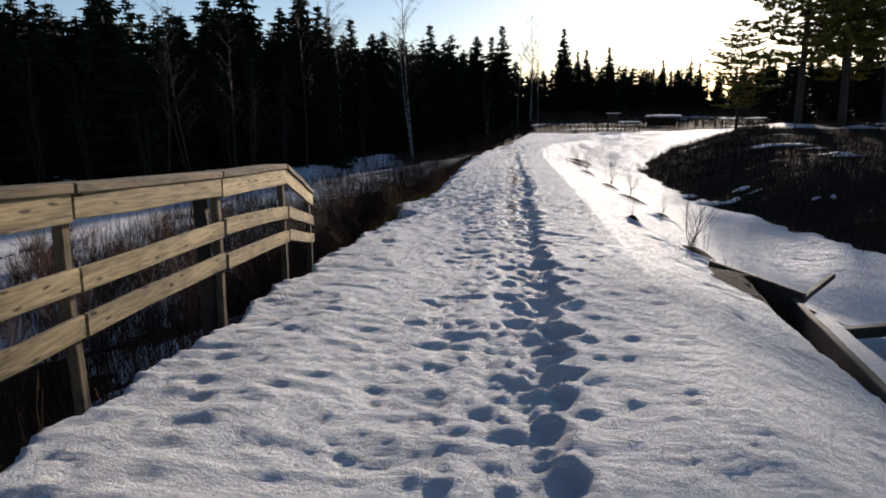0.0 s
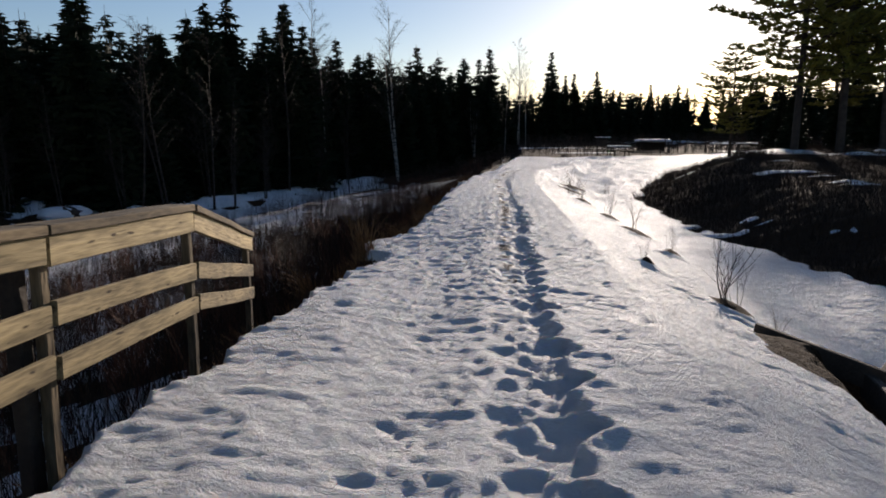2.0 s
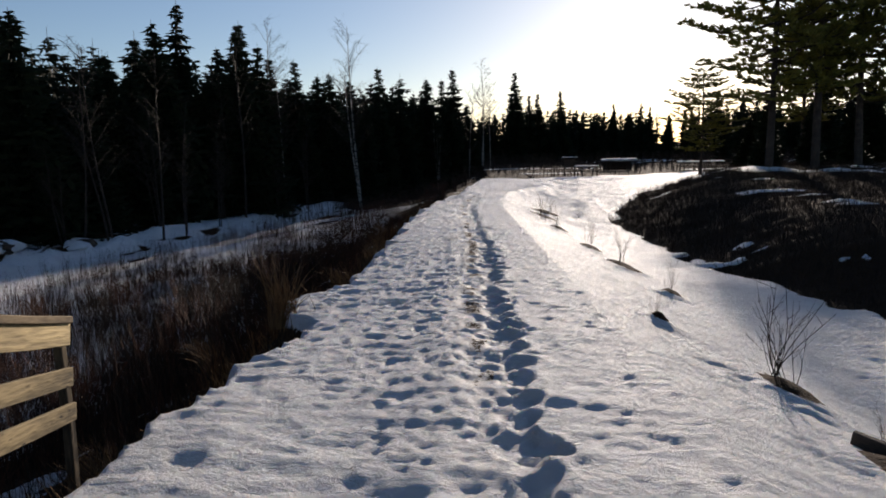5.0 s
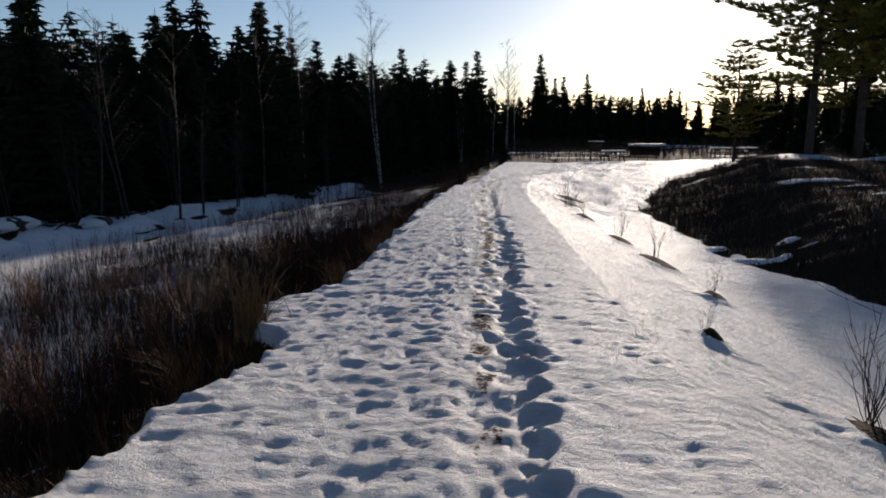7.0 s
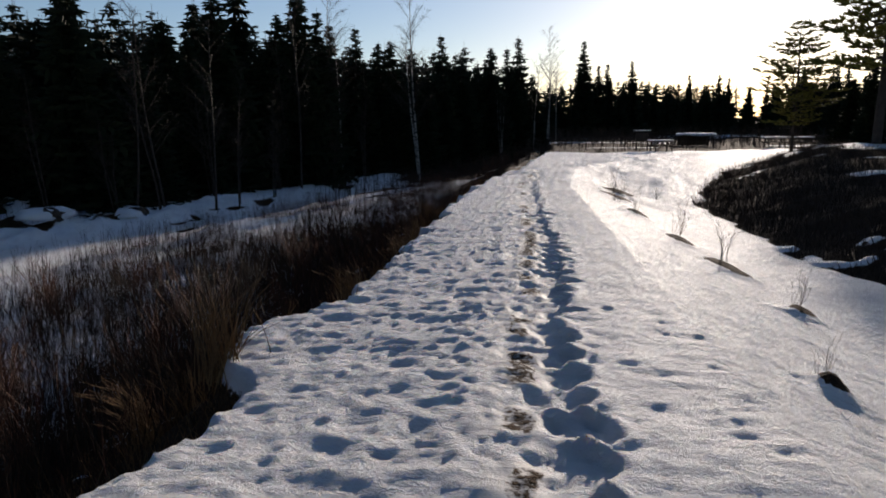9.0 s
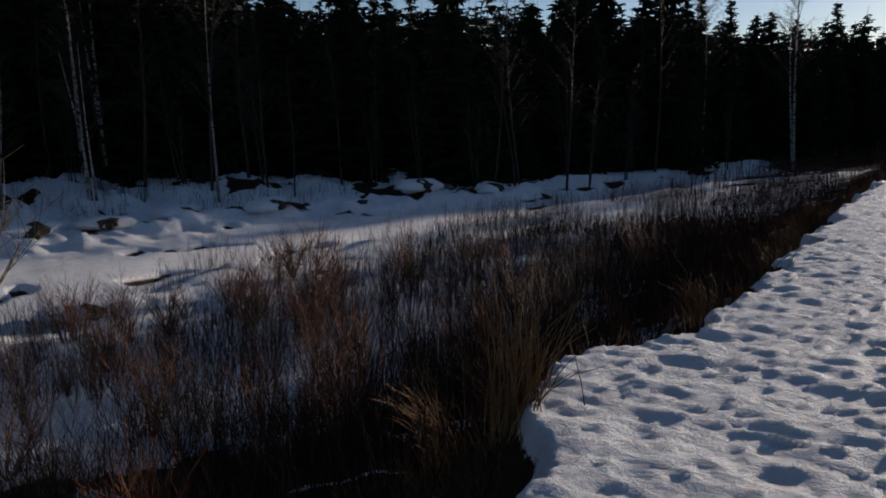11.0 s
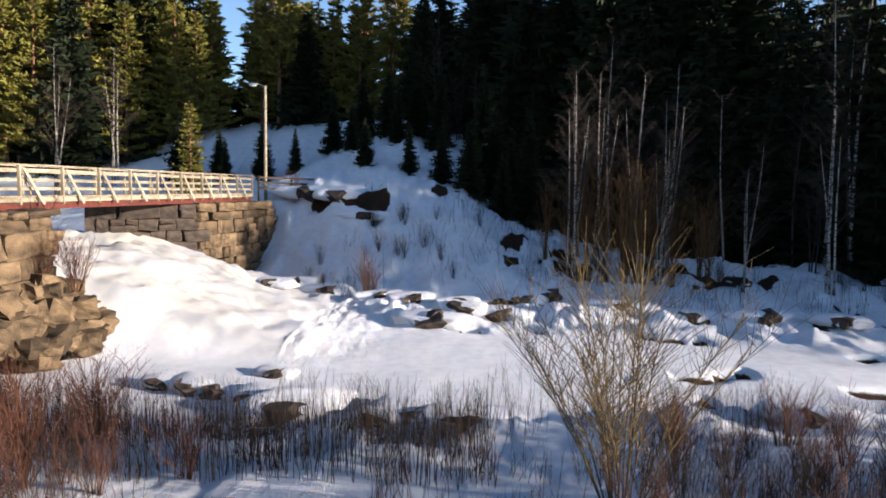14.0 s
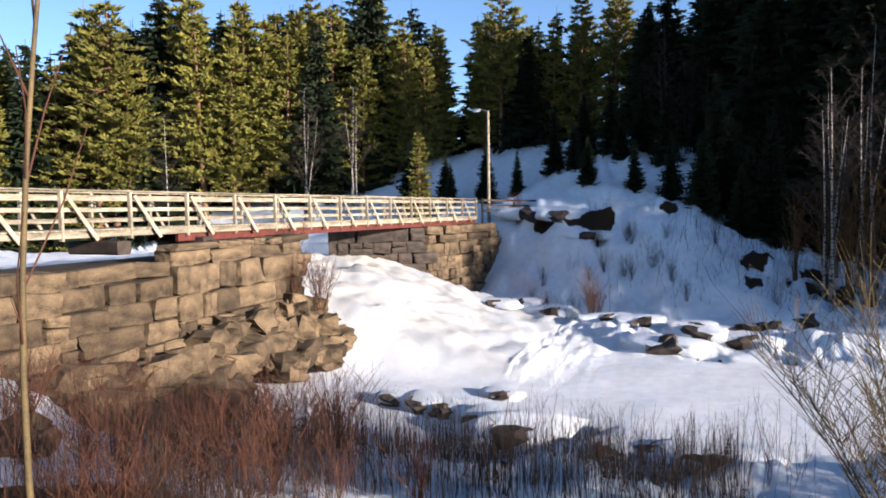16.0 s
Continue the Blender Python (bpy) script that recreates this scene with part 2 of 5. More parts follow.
WATER = material("open_water", (0.012, 0.011, 0.01), 0.06, vary=0.2, scale=1, bump=0.05, spec=0.5)
RED_WALL = material("red_boards", (0.16, 0.035, 0.025), 0.85, vary=0.25, scale=2, fine=30, bump=0.4)

# ---- the lie of the land ----
def hashed(i, j, seed):
    v = np.sin(i * 127.1 + j * 311.7 + seed * 74.7) * 43758.5453
    return v - np.floor(v)


def smooth_noise(x, y, seed=0):
    i, j = np.floor(x), np.floor(y)
    u, v = x - i, y - j
    u, v = u * u * (3 - 2 * u), v * v * (3 - 2 * v)
    a, b = hashed(i, j, seed), hashed(i + 1, j, seed)
    c, d = hashed(i, j + 1, seed), hashed(i + 1, j + 1, seed)
    return (a + (b - a) * u) * (1 - v) + (c + (d - c) * u) * v - 0.5


def fractal(x, y, seed=0, octaves=4):
    s, k = 0.0, 1.0
    for o in range(octaves):
        s = s + smooth_noise(x / k, y / k, seed + o) * k
        k *= 0.5
    return s


def ramp(v, a, b):
    q = np.clip((v - a) / (b - a), 0, 1)
    return q * q * (3 - 2 * q)


def along(v, pairs):
    return np.interp(v, [p[0] for p in pairs], [p[1] for p in pairs])


WOOD_SIDE = 1.0
TRACK = ((-40, 1.3), (0, 1.25), (8, 1.12), (18, 0.8), (30, 1.5), (45, 6.0), (60, 12.0))
LEFT = ((-40, -0.7), (-2, -0.62), (-1, -0.62), (0.75, -0.55), (2, -0.46), (3, -0.44), (3.8, -0.42), (4.7, -0.3), (5.2, -0.38), (5.7, -0.6), (6.4, -0.82), (6.9, -0.6), (7.3, -0.28), (8, -0.42), (9.2, -0.3), (13, -0.4), (17.7, -0.35), (28, 0.36), (40, 0.5), (60, 2))
FAR_BANK = ((-60, -47), (-30, -46), (-12, -40), (-4, -34), (4, -32), (12, -31), (20, -29.5), (28, -27.5), (42, -23.5), (55, -20), (75, -14), (100, -4), (140, 10))
NEAR_BANK = ((-60, -13), (-14, -13), (-9, -14.5), (2, -15), (12, -17.5), (18, -19.5), (30, -17.5), (43, -16), (60, -12), (80, -5), (110, 6))


EDGE = ((-5, -82), (-30, -72), (-48, -56), (-60, -38), (-70, -20), (-72, -7), (-64, 2), (-57, 9), (-49.5, 20), (-38, 31.5), (-27.5, 42.5), (-22, 56), (-16, 74), (-6, 91), (4, 106), (16, 112), (34, 114), (60, 106), (82, 88), (94, 60), (98, 28), (100, 0))


def wood_depth(x, y):
    """Metres past the forest's edge, 0 outside."""
    best, sign = np.full(np.shape(x), 1e9), np.zeros(np.shape(x))
    for (ax, ay), (bx, by) in zip(EDGE[:-1], EDGE[1:]):
        ux, uy = bx - ax, by - ay
        t = np.clip(((x - ax) * ux + (y - ay) * uy) / (ux * ux + uy * uy), 0, 1)
        d = np.hypot(x - ax - t * ux, y - ay - t * uy)
        side = ux * (y - ay) - uy * (x - ax)
        near = d < best
        best, sign = np.where(near, d, best), np.where(near, side, sign)
    return np.where(sign * WOOD_SIDE > 0, best, 0.0)


def lay(x, y):
    """Height, bare ground (0 to 1) and ice (0 to 1) at places of the plan."""
    left = along(y, LEFT) + 0.10 * fractal(x * 0.4, y * 1.3, 3, 4) + (0.13 + 0.13 * ramp(y, 4, 8)) * fractal(x * 2.2, y * 3.4, 8, 4)
    track = along(y, TRACK)
    far, near = along(y, FAR_BANK), along(y, NEAR_BANK)
    far = far + 1.3 * fractal(y * 0.35, x * 0.1, 21, 4)
    near = near + 1.2 * fractal(y * 0.4, x * 0.1, 23, 4)
    crest = along(y, ((-8, 0.32), (0, 0.24), (4, 0.17), (7, 0.1), (12, 0.06), (20, 0.0), (30, -0.35), (46, -0.9), (80, -1.3)))
    # the dike's crest, the slope to the ditch and the heath behind it
    dx = x - track
    top = crest - 0.045 * np.clip(np.abs(dx) - 0.3, 0, 4) ** 1.3 + 0.16 * ramp(-dx, 0.5, 1.8) * (1 - ramp(y, 2.0, 5.5))
    slope = crest + 0.06 - 0.42 * np.clip(x - track - 0.75, 0, 99)
    floor_r = -1.12 + 0.2 * ramp(y, 12, 26) + 0.22 * ramp(y, 22, 36)
    h = np.minimum(top, slope)
    k = 0.25
    h = np.maximum(h, floor_r) + k * np.exp(-np.abs(h - floor_r) / k) * 0.5
    bank_x = along(y, ((-40, 8.5), (4, 8.8), (9, 7.5), (11, 6.8), (13.5, 6.6), (15, 5.9), (20, 5.5), (24, 5.7), (27, 6.3), (34, 9.0), (41, 12.0), (60, 22)))
    bank_x = bank_x + 0.4 * fractal(y * 0.9, x * 0.2, 31, 4) + 0.3 * fractal(x * 1.5, y * 2.0, 33, 3)
    up = ramp(x, bank_x, bank_x + 4.5)
    h = h + up * (1.05 + 0.15 * fractal(x * 0.3, y * 0.3, 12, 3)) * (1 - 0.85 * ramp(y, 40, 60))
    # west of the dike: bank, brush flat, river, far bank and hill
    fall = np.clip((left - x), 0, None)
    reach = np.maximum(left - near, 1.0)
    part = np.clip(fall / reach, 0, 1)
    low = -0.14 - 1.95 * (1 - np.exp(-fall / 2.2)) - 2.0 * part
    low = low + 0.25 * fractal(x * 0.5, y * 0.5, 41, 4)
    h_left = top - 0.07
    west = np.where(fall > 0, np.minimum(low, h_left), h)
    lip = ramp(x, left - 0.16, left + 0.04)
    h = np.where(x < track, west * (1 - lip) + h * lip, h)
    bare = np.where(x < track, (1 - ramp(x, left - 0.10, left + 0.02)) * (1 - 0.85 * ramp(fall - 5 * (1 - ramp(y, 3, 9)) * ramp(y, -12, -6) + 1.8 * fractal(x * 0.5, y * 0.5, 53, 4), 2.3, 5.8)), 0.0)
    patch = fractal(x * 0.7, y * 0.7, 51, 4)
    bare = np.maximum(bare, np.where((x < left - 1.0) & (x > near + 0.5), ramp(patch, 0.2, 0.34) * (0.85 - 0.4 * part), 0))
    bare = bare * (1 - 0.9 * ramp(patch + 0.25 * fractal(x * 2.2, y * 2.2, 52, 3), 0.2, 0.34) * ramp(fall, 0.25, 0.8))
    river = -4.45 + 0.12 * fractal(x * 0.25, y * 0.25, 61, 4)
    in_r = ramp(x, far - 1.0, far + 0.8) * (1 - ramp(x, near - 1.2, near + 0.6))
    h = h * (1 - in_r) + river * in_r
    for centre, a, b, sd in ((near - 2.6, 8, 44, 64), (far + 2.2, -4, 60, 66), (near - 5.5, 5, 24, 68)):
        off = x - centre - 2.2 * fractal(y * 0.22, y * 0.05, sd, 4)
        open_ = np.exp(-(off / 0.35) ** 4) * ramp(fractal(y * 0.35, x * 0.05, sd + 1, 3), -0.05, 0.08) * ramp(y, a, a + 3) * (1 - ramp(y, b - 4, b))
        h = h - 0.45 * open_
        leads = open_ if sd == 64 else np.maximum(leads, open_)
    # hummocks and stones under the snow at the water's edge
    shore = np.exp(-((x - far) / 2.2) ** 2) + 0.7 * np.exp(-((x - near) / 1.6) ** 2) * ramp(-y, -20, -10)
    h = h + shore * (0.35 + 0.8 * fractal(x * 0.9, y * 0.9, 71, 4))
    # far side
    inland = np.clip(far - x, 0, None)
    hill = along(y, ((-80, 1.0), (-10, 1.0), (-2, 0.98), (3, 0.86), (6, 0.52), (10, 0.22), (15, 0.08), (20, 0.05), (200, 0.03)))
    rise = -4.1 + 0.06 * np.minimum(inland, 12) + hill * (5.2 * ramp(inland, 3, 14) + 6.2 * ramp(inland, 13, 33))
    rise = rise + (0.6 * fractal(x * 0.2, y * 0.2, 81, 4) + 0.7 * fractal(x * 0.45, y * 0.6, 83, 4) + 0.45 * fractal(x * 1.1, y * 1.3, 85, 3)) * ramp(inland, 1, 6)
    w = ramp(inland, 0, 2.0)
    h = np.where(inland > 0, h * (1 - w) + rise * w, h)
    # the frozen fall under the bridge, the pool behind it
    fx = ramp(x, -39.5, -36.0) * (1 - ramp(x, -25.5, -22.5))
    fall_z = along(y, ((-60, -1.1), (-17, -1.1), (-12.5, -1.4), (-10, -2.1), (-7.5, -3.1), (-5.0, -3.85), (-2.0, -4.3), (1, -4.45)))
    fall_z = fall_z + 0.5 * fractal(x * 0.3 + y * 0.1, y * 0.35, 91, 5) + 0.35 * np.abs(fractal(x * 0.8, y * 1.6, 93, 4)) - 0.25 * ramp(np.abs(x + 30), 2, 7) * ramp(-y, 4, 9) * ramp(y, -14, -9)
    fx = fx * ramp(-y, -1, 5)
    bed = np.where((y < 1) & (fx > 0), np.maximum(h * (1 - fx) + fall_z * fx, h * 0 - 4.6), h)
    h = np.where(y < 1, bed, h)
    frozen = fx * ramp(-y, -1, 4) * (1 - ramp(-y, 17, 24)) * (0.8 + 0.8 * fractal(x * 0.3, y * 0.3, 95, 4))
    rut = np.exp(-((x - track + 0.12 + 0.1 * fractal(y * 0.8, y * 0.1, 221, 3)) / 0.17) ** 2) * ramp(fractal(x * 5, y * 3.5, 141, 4), -0.3, 0.12) * ramp(y, 0.5, 4) * (1 - ramp(y, 22, 30))
    frozen = np.maximum(frozen, 0.6 * rut)
    # bank by the near abutment
    nb = ramp(x, -16.0, -10.0) * ramp(-y, 9.0, 13.5)
    h = h * (1 - nb) + (-0.1) * nb * 1.0
    # ground under the forest, far away
    far_flat = ramp(np.hypot(x, y), 150, 260)
    h = h * (1 - far_flat) + (-1.0) * far_flat
    # an old timber sluice in the ditch
    pit = ramp(x, 3.5, 3.85) * (1 - ramp(x, 6.2, 7.0)) * ramp(y, -2.5, -1.5) * (1 - ramp(y, 2.9, 3.25))
    h = h * (1 - pit) + (-1.45) * pit
    mound = np.exp(-((x - 3.72) / 0.62) ** 2 - ((y - 2.95) / 0.75) ** 2) * (1 + 0.7 * fractal(x * 3, y * 3, 131, 3))
    for tx, ty, tr in ((3.45, 4.85, 0.26), (2.85, 6.35, 0.1), (4.0, 10.1, 0.18), (3.42, 14.0, 0.3), (3.72, 12.2, 0.34), (3.1, 17, 0.25), (3.0, 20, 0.5), (3.3, 22.5, 0.5)):
        mound = np.maximum(mound, 0.8 * np.exp(-(((x - tx) / tr) ** 2 + ((y - ty) / (1.4 * tr)) ** 2) * (1 + 0.8 * fractal(x * 5, y * 5, 133, 2))))
    h = h + 0.16 * mound
    h = h + (0.14 * fractal(x * 0.7, y * 0.5, 153, 3) + 0.10 * fractal(x * 2.0, y * 1.2, 155, 3)) * ramp(y, 16, 26) * (1 - ramp(y, 55, 70)) * ramp(x, track - 2, track - 1)
    h = h + 0.16 * fractal(x * 0.16, y * 0.16, 151, 3) * ramp(y, 27, 36) * ramp(x, track + 1, track + 4)
    # heath
    heath = ramp(x, bank_x - 0.15, bank_x + 0.35) * (1 - ramp(x, 34, 40)) * (1 - ramp(y, 50, 55))
    spot = fractal(x * 0.45, y * 0.45, 101, 5)
    rim = np.exp(-((x - bank_x - 1.0) / 1.3) ** 2) * (1 - ramp(y, 12, 22))
    heath = heath * (1 - ramp(spot + 0.15 * rim, 0.36, 0.42)) * (1 - 0.95 * ramp(spot, 0.2, 0.3) * ramp(y, 24, 32))
    bare = np.maximum(bare, heath)
    bog = ramp(y - 0.25 * x + 3 * fractal(x * 0.12, y * 0.12, 121, 4), 50, 53) * (1 - 0.8 * ramp(fractal(x * 0.08, y * 0.3, 125, 4), 0.15, 0.3)) * ramp(x, -18, -9)
    bare = np.maximum(np.maximum(bare, bog), 0.56 * rut)
    bare = np.maximum(bare, np.maximum(0.9 * pit, ramp(mound, 0.3, 0.5)))
    h = h - 0.12 * heath
    # needle litter and rising ground in the forest
    deep = wood_depth(x, y)
    bare = np.maximum(bare, ramp(deep, 1.0, 5.0) * (0.6 + 0.6 * ramp(y, -2, 10)))
    h = h + 0.05 * np.clip(deep - 6, 0, 60)
    # bare patches at the far bank and in the trees
    stain = ramp(fractal(x * 0.5, y * 0.5, 111, 5), 0.18, 0.28) * ramp(far - x, -1.5, 0.5) * (1 - ramp(far - x, 9, 16)) * (1 - 0.9 * ramp(-y, -7, -1))
    for hx, hy, hr in ((-46.5, -3.6, 1.0), (-45.6, -2.4, 0.7), (-47.2, -6.0, 0.8), (-48.0, 1.4, 0.6)):
        hollow = np.exp(-((x - hx) / (1.5 * hr)) ** 2 - ((y - hy) / (1.3 * hr)) ** 2) + 0.35 * fractal(x * 1.3, y * 1.3, 115, 3)
        stain = np.maximum(stain, ramp(hollow, 0.35, 0.5) * (np.hypot(x - hx, y - hy) < 4))
        h = h - 0.5 * np.exp(-((x - hx - 0.4) / hr) ** 2 - ((y - hy) / hr) ** 2)
    bare = np.maximum(np.maximum(bare, 0.8 * stain), ramp(leads, 0.2, 0.6))
    return h, np.clip(bare, 0, 1), np.clip(frozen, 0, 1), left, track


def cup_field(x, y, sx, sy, seed, low=0.25, high=0.42):
    """Round hollows, one in each cell at most: 0 outside, 1 at the bottom."""
    i, j = np.floor(x / sx), np.floor(y / sy)
    u, v = x / sx - i - 0.5, y / sy - j - 0.5
    rad = low + (high - low) * hashed(i, j, seed)
    u, v = u - (0.5 - rad) * 1.6 * (hashed(i, j, seed + 1) - 0.5), v - (0.5 - rad) * 1.6 * (hashed(i, j, seed + 2) - 0.5)
    e = (u * u + v * v) / rad ** 2
    return np.clip(1 - e, 0, 1) ** 0.7, hashed(i, j, seed + 3)


def relief(x, y, left, track, bare):
    """Wind ripples, sun cups and the trodden trail of the dike's snow."""
    near = np.exp(-np.clip(np.hypot(x - 1.2, (y - 5) * 0.4) - 8, 0, None) / 6)
    wob = x + 0.35 * fractal(x * 0.6, y * 0.6, 5, 3)
    wx, wy = 0.14 * fractal(x * 4.0, y * 4.0, 261, 3), 0.16 * fractal(x * 4.0, y * 4.0, 267, 3)
    d = x - track + 0.10 * fractal(y * 0.8, y * 0.1, 221, 3) + 0.6 * wx
    yy = y + wy
    west = 1 - ramp(d, -0.1, 0.3)

    def crest(a, b, seed, cap):
        return cap - np.minimum(np.abs(smooth_noise(a, b, seed)), cap)

    thaw = ramp(y, 1.5, 6)
    # broad swells and wind ripples
    r = 0.016 * fractal(wob * 1.3, y * 2.6, 201, 3) + 0.007 * fractal(x * 8, y * 12, 209, 3) + 0.008 * fractal(x * 15 + 3 * wx, y * 20, 219, 2)
    r = r + (0.026 + 0.010 * west) * crest(wob * 2.2 + 0.8 * y, y * 6.5, 213, 0.22)
    r = r + 0.036 * crest(wob * 3.5 + 1.6 * y + 6 * wx, y * 11 - wob * 3.0, 217, 0.2) + 0.036 * crest(wob * 5 - 2 * y, y * 16 + 5 * wy, 218, 0.16)
    # sun cups with sharp rims, west of the trail
    rim = crest(x * 5.0 + 5 * wx, y * 7.0 + 5 * wy, 211, 0.2)
    rim2 = crest(x * 10 + 6 * wy, y * 14 + 6 * wx, 215, 0.2)
    r = r + west * ((0.014 + 0.050 * thaw) * rim + (0.022 + 0.034 * thaw) * rim2)
    # scattered old footprints beside the trail
    beside = np.exp(-((d + 0.42) / 0.42) ** 2)
    for sx, sy, sd, deep in ((0.22, 0.27, 281, 0.014), (0.15, 0.17, 285, 0.012)):
        hole, luck = cup_field(x + 1.2 * wx, y + 1.2 * wy, sx, sy, sd)
        r = r - deep * hole * np.clip(beside * 1.15 - luck, 0, 0.5) * 2
    lone, luck = cup_field(x + wx, y + wy, 0.42, 0.5, 291, 0.16, 0.22)
    r = r - 0.022 * lone * (luck > 0.9) * (d < -0.3)
    # the trail: a trodden strip with a scalloped wall along its east side
    step = 0.33
    cell = np.floor(yy / step)
    u = yy / step - cell
    luck = hashed(cell, cell * 0 + 3, 7)
    bow = np.clip(np.sin(math.pi * u), 0, 1) ** 0.55
    wall = 0.02 + (0.08 + 0.15 * luck) * bow
    floor_ = ramp(d, -0.42, -0.08) * (1 - ramp(d, wall, wall + 0.06))
    keep = 1 - 0.55 * ramp(y, 12, 24)
    r = r * (1 - 0.35 * floor_) - keep * 0.024 * floor_
    r = r - keep * (0.008 + 0.020 * luck) * bow * ramp(d, wall - 0.27, wall - 0.17) * (1 - ramp(d, wall, wall + 0.06))
    r = r + 0.05 * floor_ * fractal(x * 11, y * 11, 231, 3)
    r = r + keep * 0.018 * np.exp(-((d - wall - 0.09) / 0.06) ** 2)
    # slope ripples to the ditch
    s = ramp(x, track + 0.9, track + 1.8)
    r = r + s * 0.022 * fractal(x * 1.2 - y * 1.5, y * 6 + x * 3, 241, 4)
    return r * near * (1 - 0.9 * bare)


def stretch(spans):
    """A row of grid lines: spans of (from, to, step)."""
    out = []
    for a, b, s in spans:
        out += list(np.arange(a, b - 1e-6, s))
    return np.array(sorted(set(np.round(out, 4))))


GX = stretch(((-1500, -300, 150), (-300, -100, 20), (-100, -52, 2.0), (-52, -14, 0.33), (-14, -3.0, 0.28), (-3.0, -0.9, 0.06), (-0.9, 2.2, 0.024), (2.2, 3.0, 0.035), (3.0, 3.6, 0.06), (3.6, 9, 0.12), (9, 40, 1.0), (40, 120, 8), (120, 300, 30), (300, 1501, 150)))
GY = stretch(((-1500, -300, 150), (-300, -60, 24), (-60, -22, 2.0), (-22, -3.2, 0.3), (-3.2, 7.0, 0.03), (7.0, 10.0, 0.04), (10.0, 13.0, 0.06), (13.0, 24, 0.14), (24, 50, 0.4), (50, 130, 2.5), (130, 300, 24), (300, 1501, 150)))


def build_ground():
    x, y = np.meshgrid(GX, GY)
    h, bare, frozen, left, track = lay(x, y)
    h = h + relief(x, y, left, track, bare)
    ny, nx = x.shape
    co = np.stack([x, y, h], -1).reshape(-1, 3)
    i = np.arange(ny * nx).reshape(ny, nx)
    q = np.stack([i[:-1, :-1], i[:-1, 1:], i[1:, 1:], i[1:, :-1]], -1).reshape(-1, 4)
    me = mesh_from(co, q, "ground")
    for name, v in (("bare", bare), ("frozen", frozen)):
        at = me.attributes.new(name, "FLOAT", "POINT")
        at.data.foreach_set("value", v.reshape(-1).astype(np.float32))
    me.materials.append(GROUND)
    me.polygons.foreach_set("use_smooth", np.ones(len(q), dtype=bool))
    return tagged(new("ground", me), "snow-covered ground with bare earth banks and river ice", "ground", kind="structure")


def mesh_from(co, faces, name="mesh"):
    """A mesh from arrays: all faces of one corner count."""
    me = bpy.data.meshes.new(name)
    n, k = len(faces), faces.shape[1]
    me.vertices.add(len(co))
    me.vertices.foreach_set("co", np.asarray(co, dtype=np.float32).reshape(-1))
    me.loops.add(n * k)
    me.loops.foreach_set("vertex_index", np.asarray(faces, dtype=np.int32).reshape(-1))
    me.polygons.add(n)
    me.polygons.foreach_set("loop_start", np.arange(0, n * k, k, dtype=np.int32))
    me.polygons.foreach_set("loop_total", np.full(n, k, dtype=np.int32))
    me.update(calc_edges=True)
    return me


def ground_z(x, y):
    h, *_ = lay(np.array([float(x)]), np.array([float(y)]))
    return float(h[0])


build_ground()


# ---- helpers for things ----
def part(name, mesh, mat, parent, label=""):
    """One mesh object under a thing or a part. mesh: a bmesh or a mesh."""
    if isinstance(mesh, bmesh.types.BMesh):
        me = bpy.data.meshes.new(name)
        mesh.to_mesh(me)
        mesh.free()
    else:
        me = mesh
    if mat and not me.materials:
        me.materials.append(mat)
    ob = new(name, me)
    ob.parent = parent
    if label:
        ob["label"] = label
    return ob


def thing(name, m=None, label="", category="", group="", kind=""):
    ob = new(name)
    ob.empty_display_size = 0.2
    if m is not None:
        ob.matrix_basis = m
    return tagged(ob, label, category, group, kind)


def tube_arrays(points, radii, sides=3):
    """Vertices and quads of a tapering tube along points."""
    p = np.asarray(points, dtype=float)
    t = np.gradient(p, axis=0)
    t /= np.linalg.norm(t, axis=1)[:, None] + 1e-9
    ref = np.array([0.31, 0.17, 0.94]) if abs(t[0][2]) < 0.9 else np.array([1.0, 0.1, 0.0])
    u = np.cross(t, ref)
    u /= np.linalg.norm(u, axis=1)[:, None] + 1e-9
    v = np.cross(t, u)
    a = np.arange(sides) * 2 * math.pi / sides
    ring = np.cos(a)[None, :, None] * u[:, None, :] + np.sin(a)[None, :, None] * v[:, None, :]
    co = (p[:, None, :] + ring * np.asarray(radii)[:, None, None]).reshape(-1, 3)
    n = len(p)
    i = np.arange(n * sides).reshape(n, sides)
    j = np.roll(i, -1, axis=1)
    q = np.stack([i[:-1], j[:-1], j[1:], i[1:]], -1).reshape(-1, 4)
    return co, q


class Bunch:
    """Gathers vertices and quads of many small pieces for one mesh."""

    def __init__(self):
        self.co, self.q, self.n = [], [], 0

    def add(self, co, q):
        self.co.append(co)
        self.q.append(q + self.n)
        self.n += len(co)

    def tube(self, points, radii, sides=3):
        self.add(*tube_arrays(points, radii, sides))

    def leaf(self, a, b, width, side):
        """A pointed blade from a to b."""
        a, b, side = np.asarray(a, float), np.asarray(b, float), np.asarray(side, float)
        m = a * 0.6 + b * 0.4
        co = np.array([a, m + side * width, b, m - side * width])
        self.add(co, np.array([[0, 1, 2, 3]]))

    def mesh(self, name):
        return mesh_from(np.concatenate(self.co), np.concatenate(self.q), name)

    def arrays(self):
        return np.concatenate(self.co), np.concatenate(self.q)


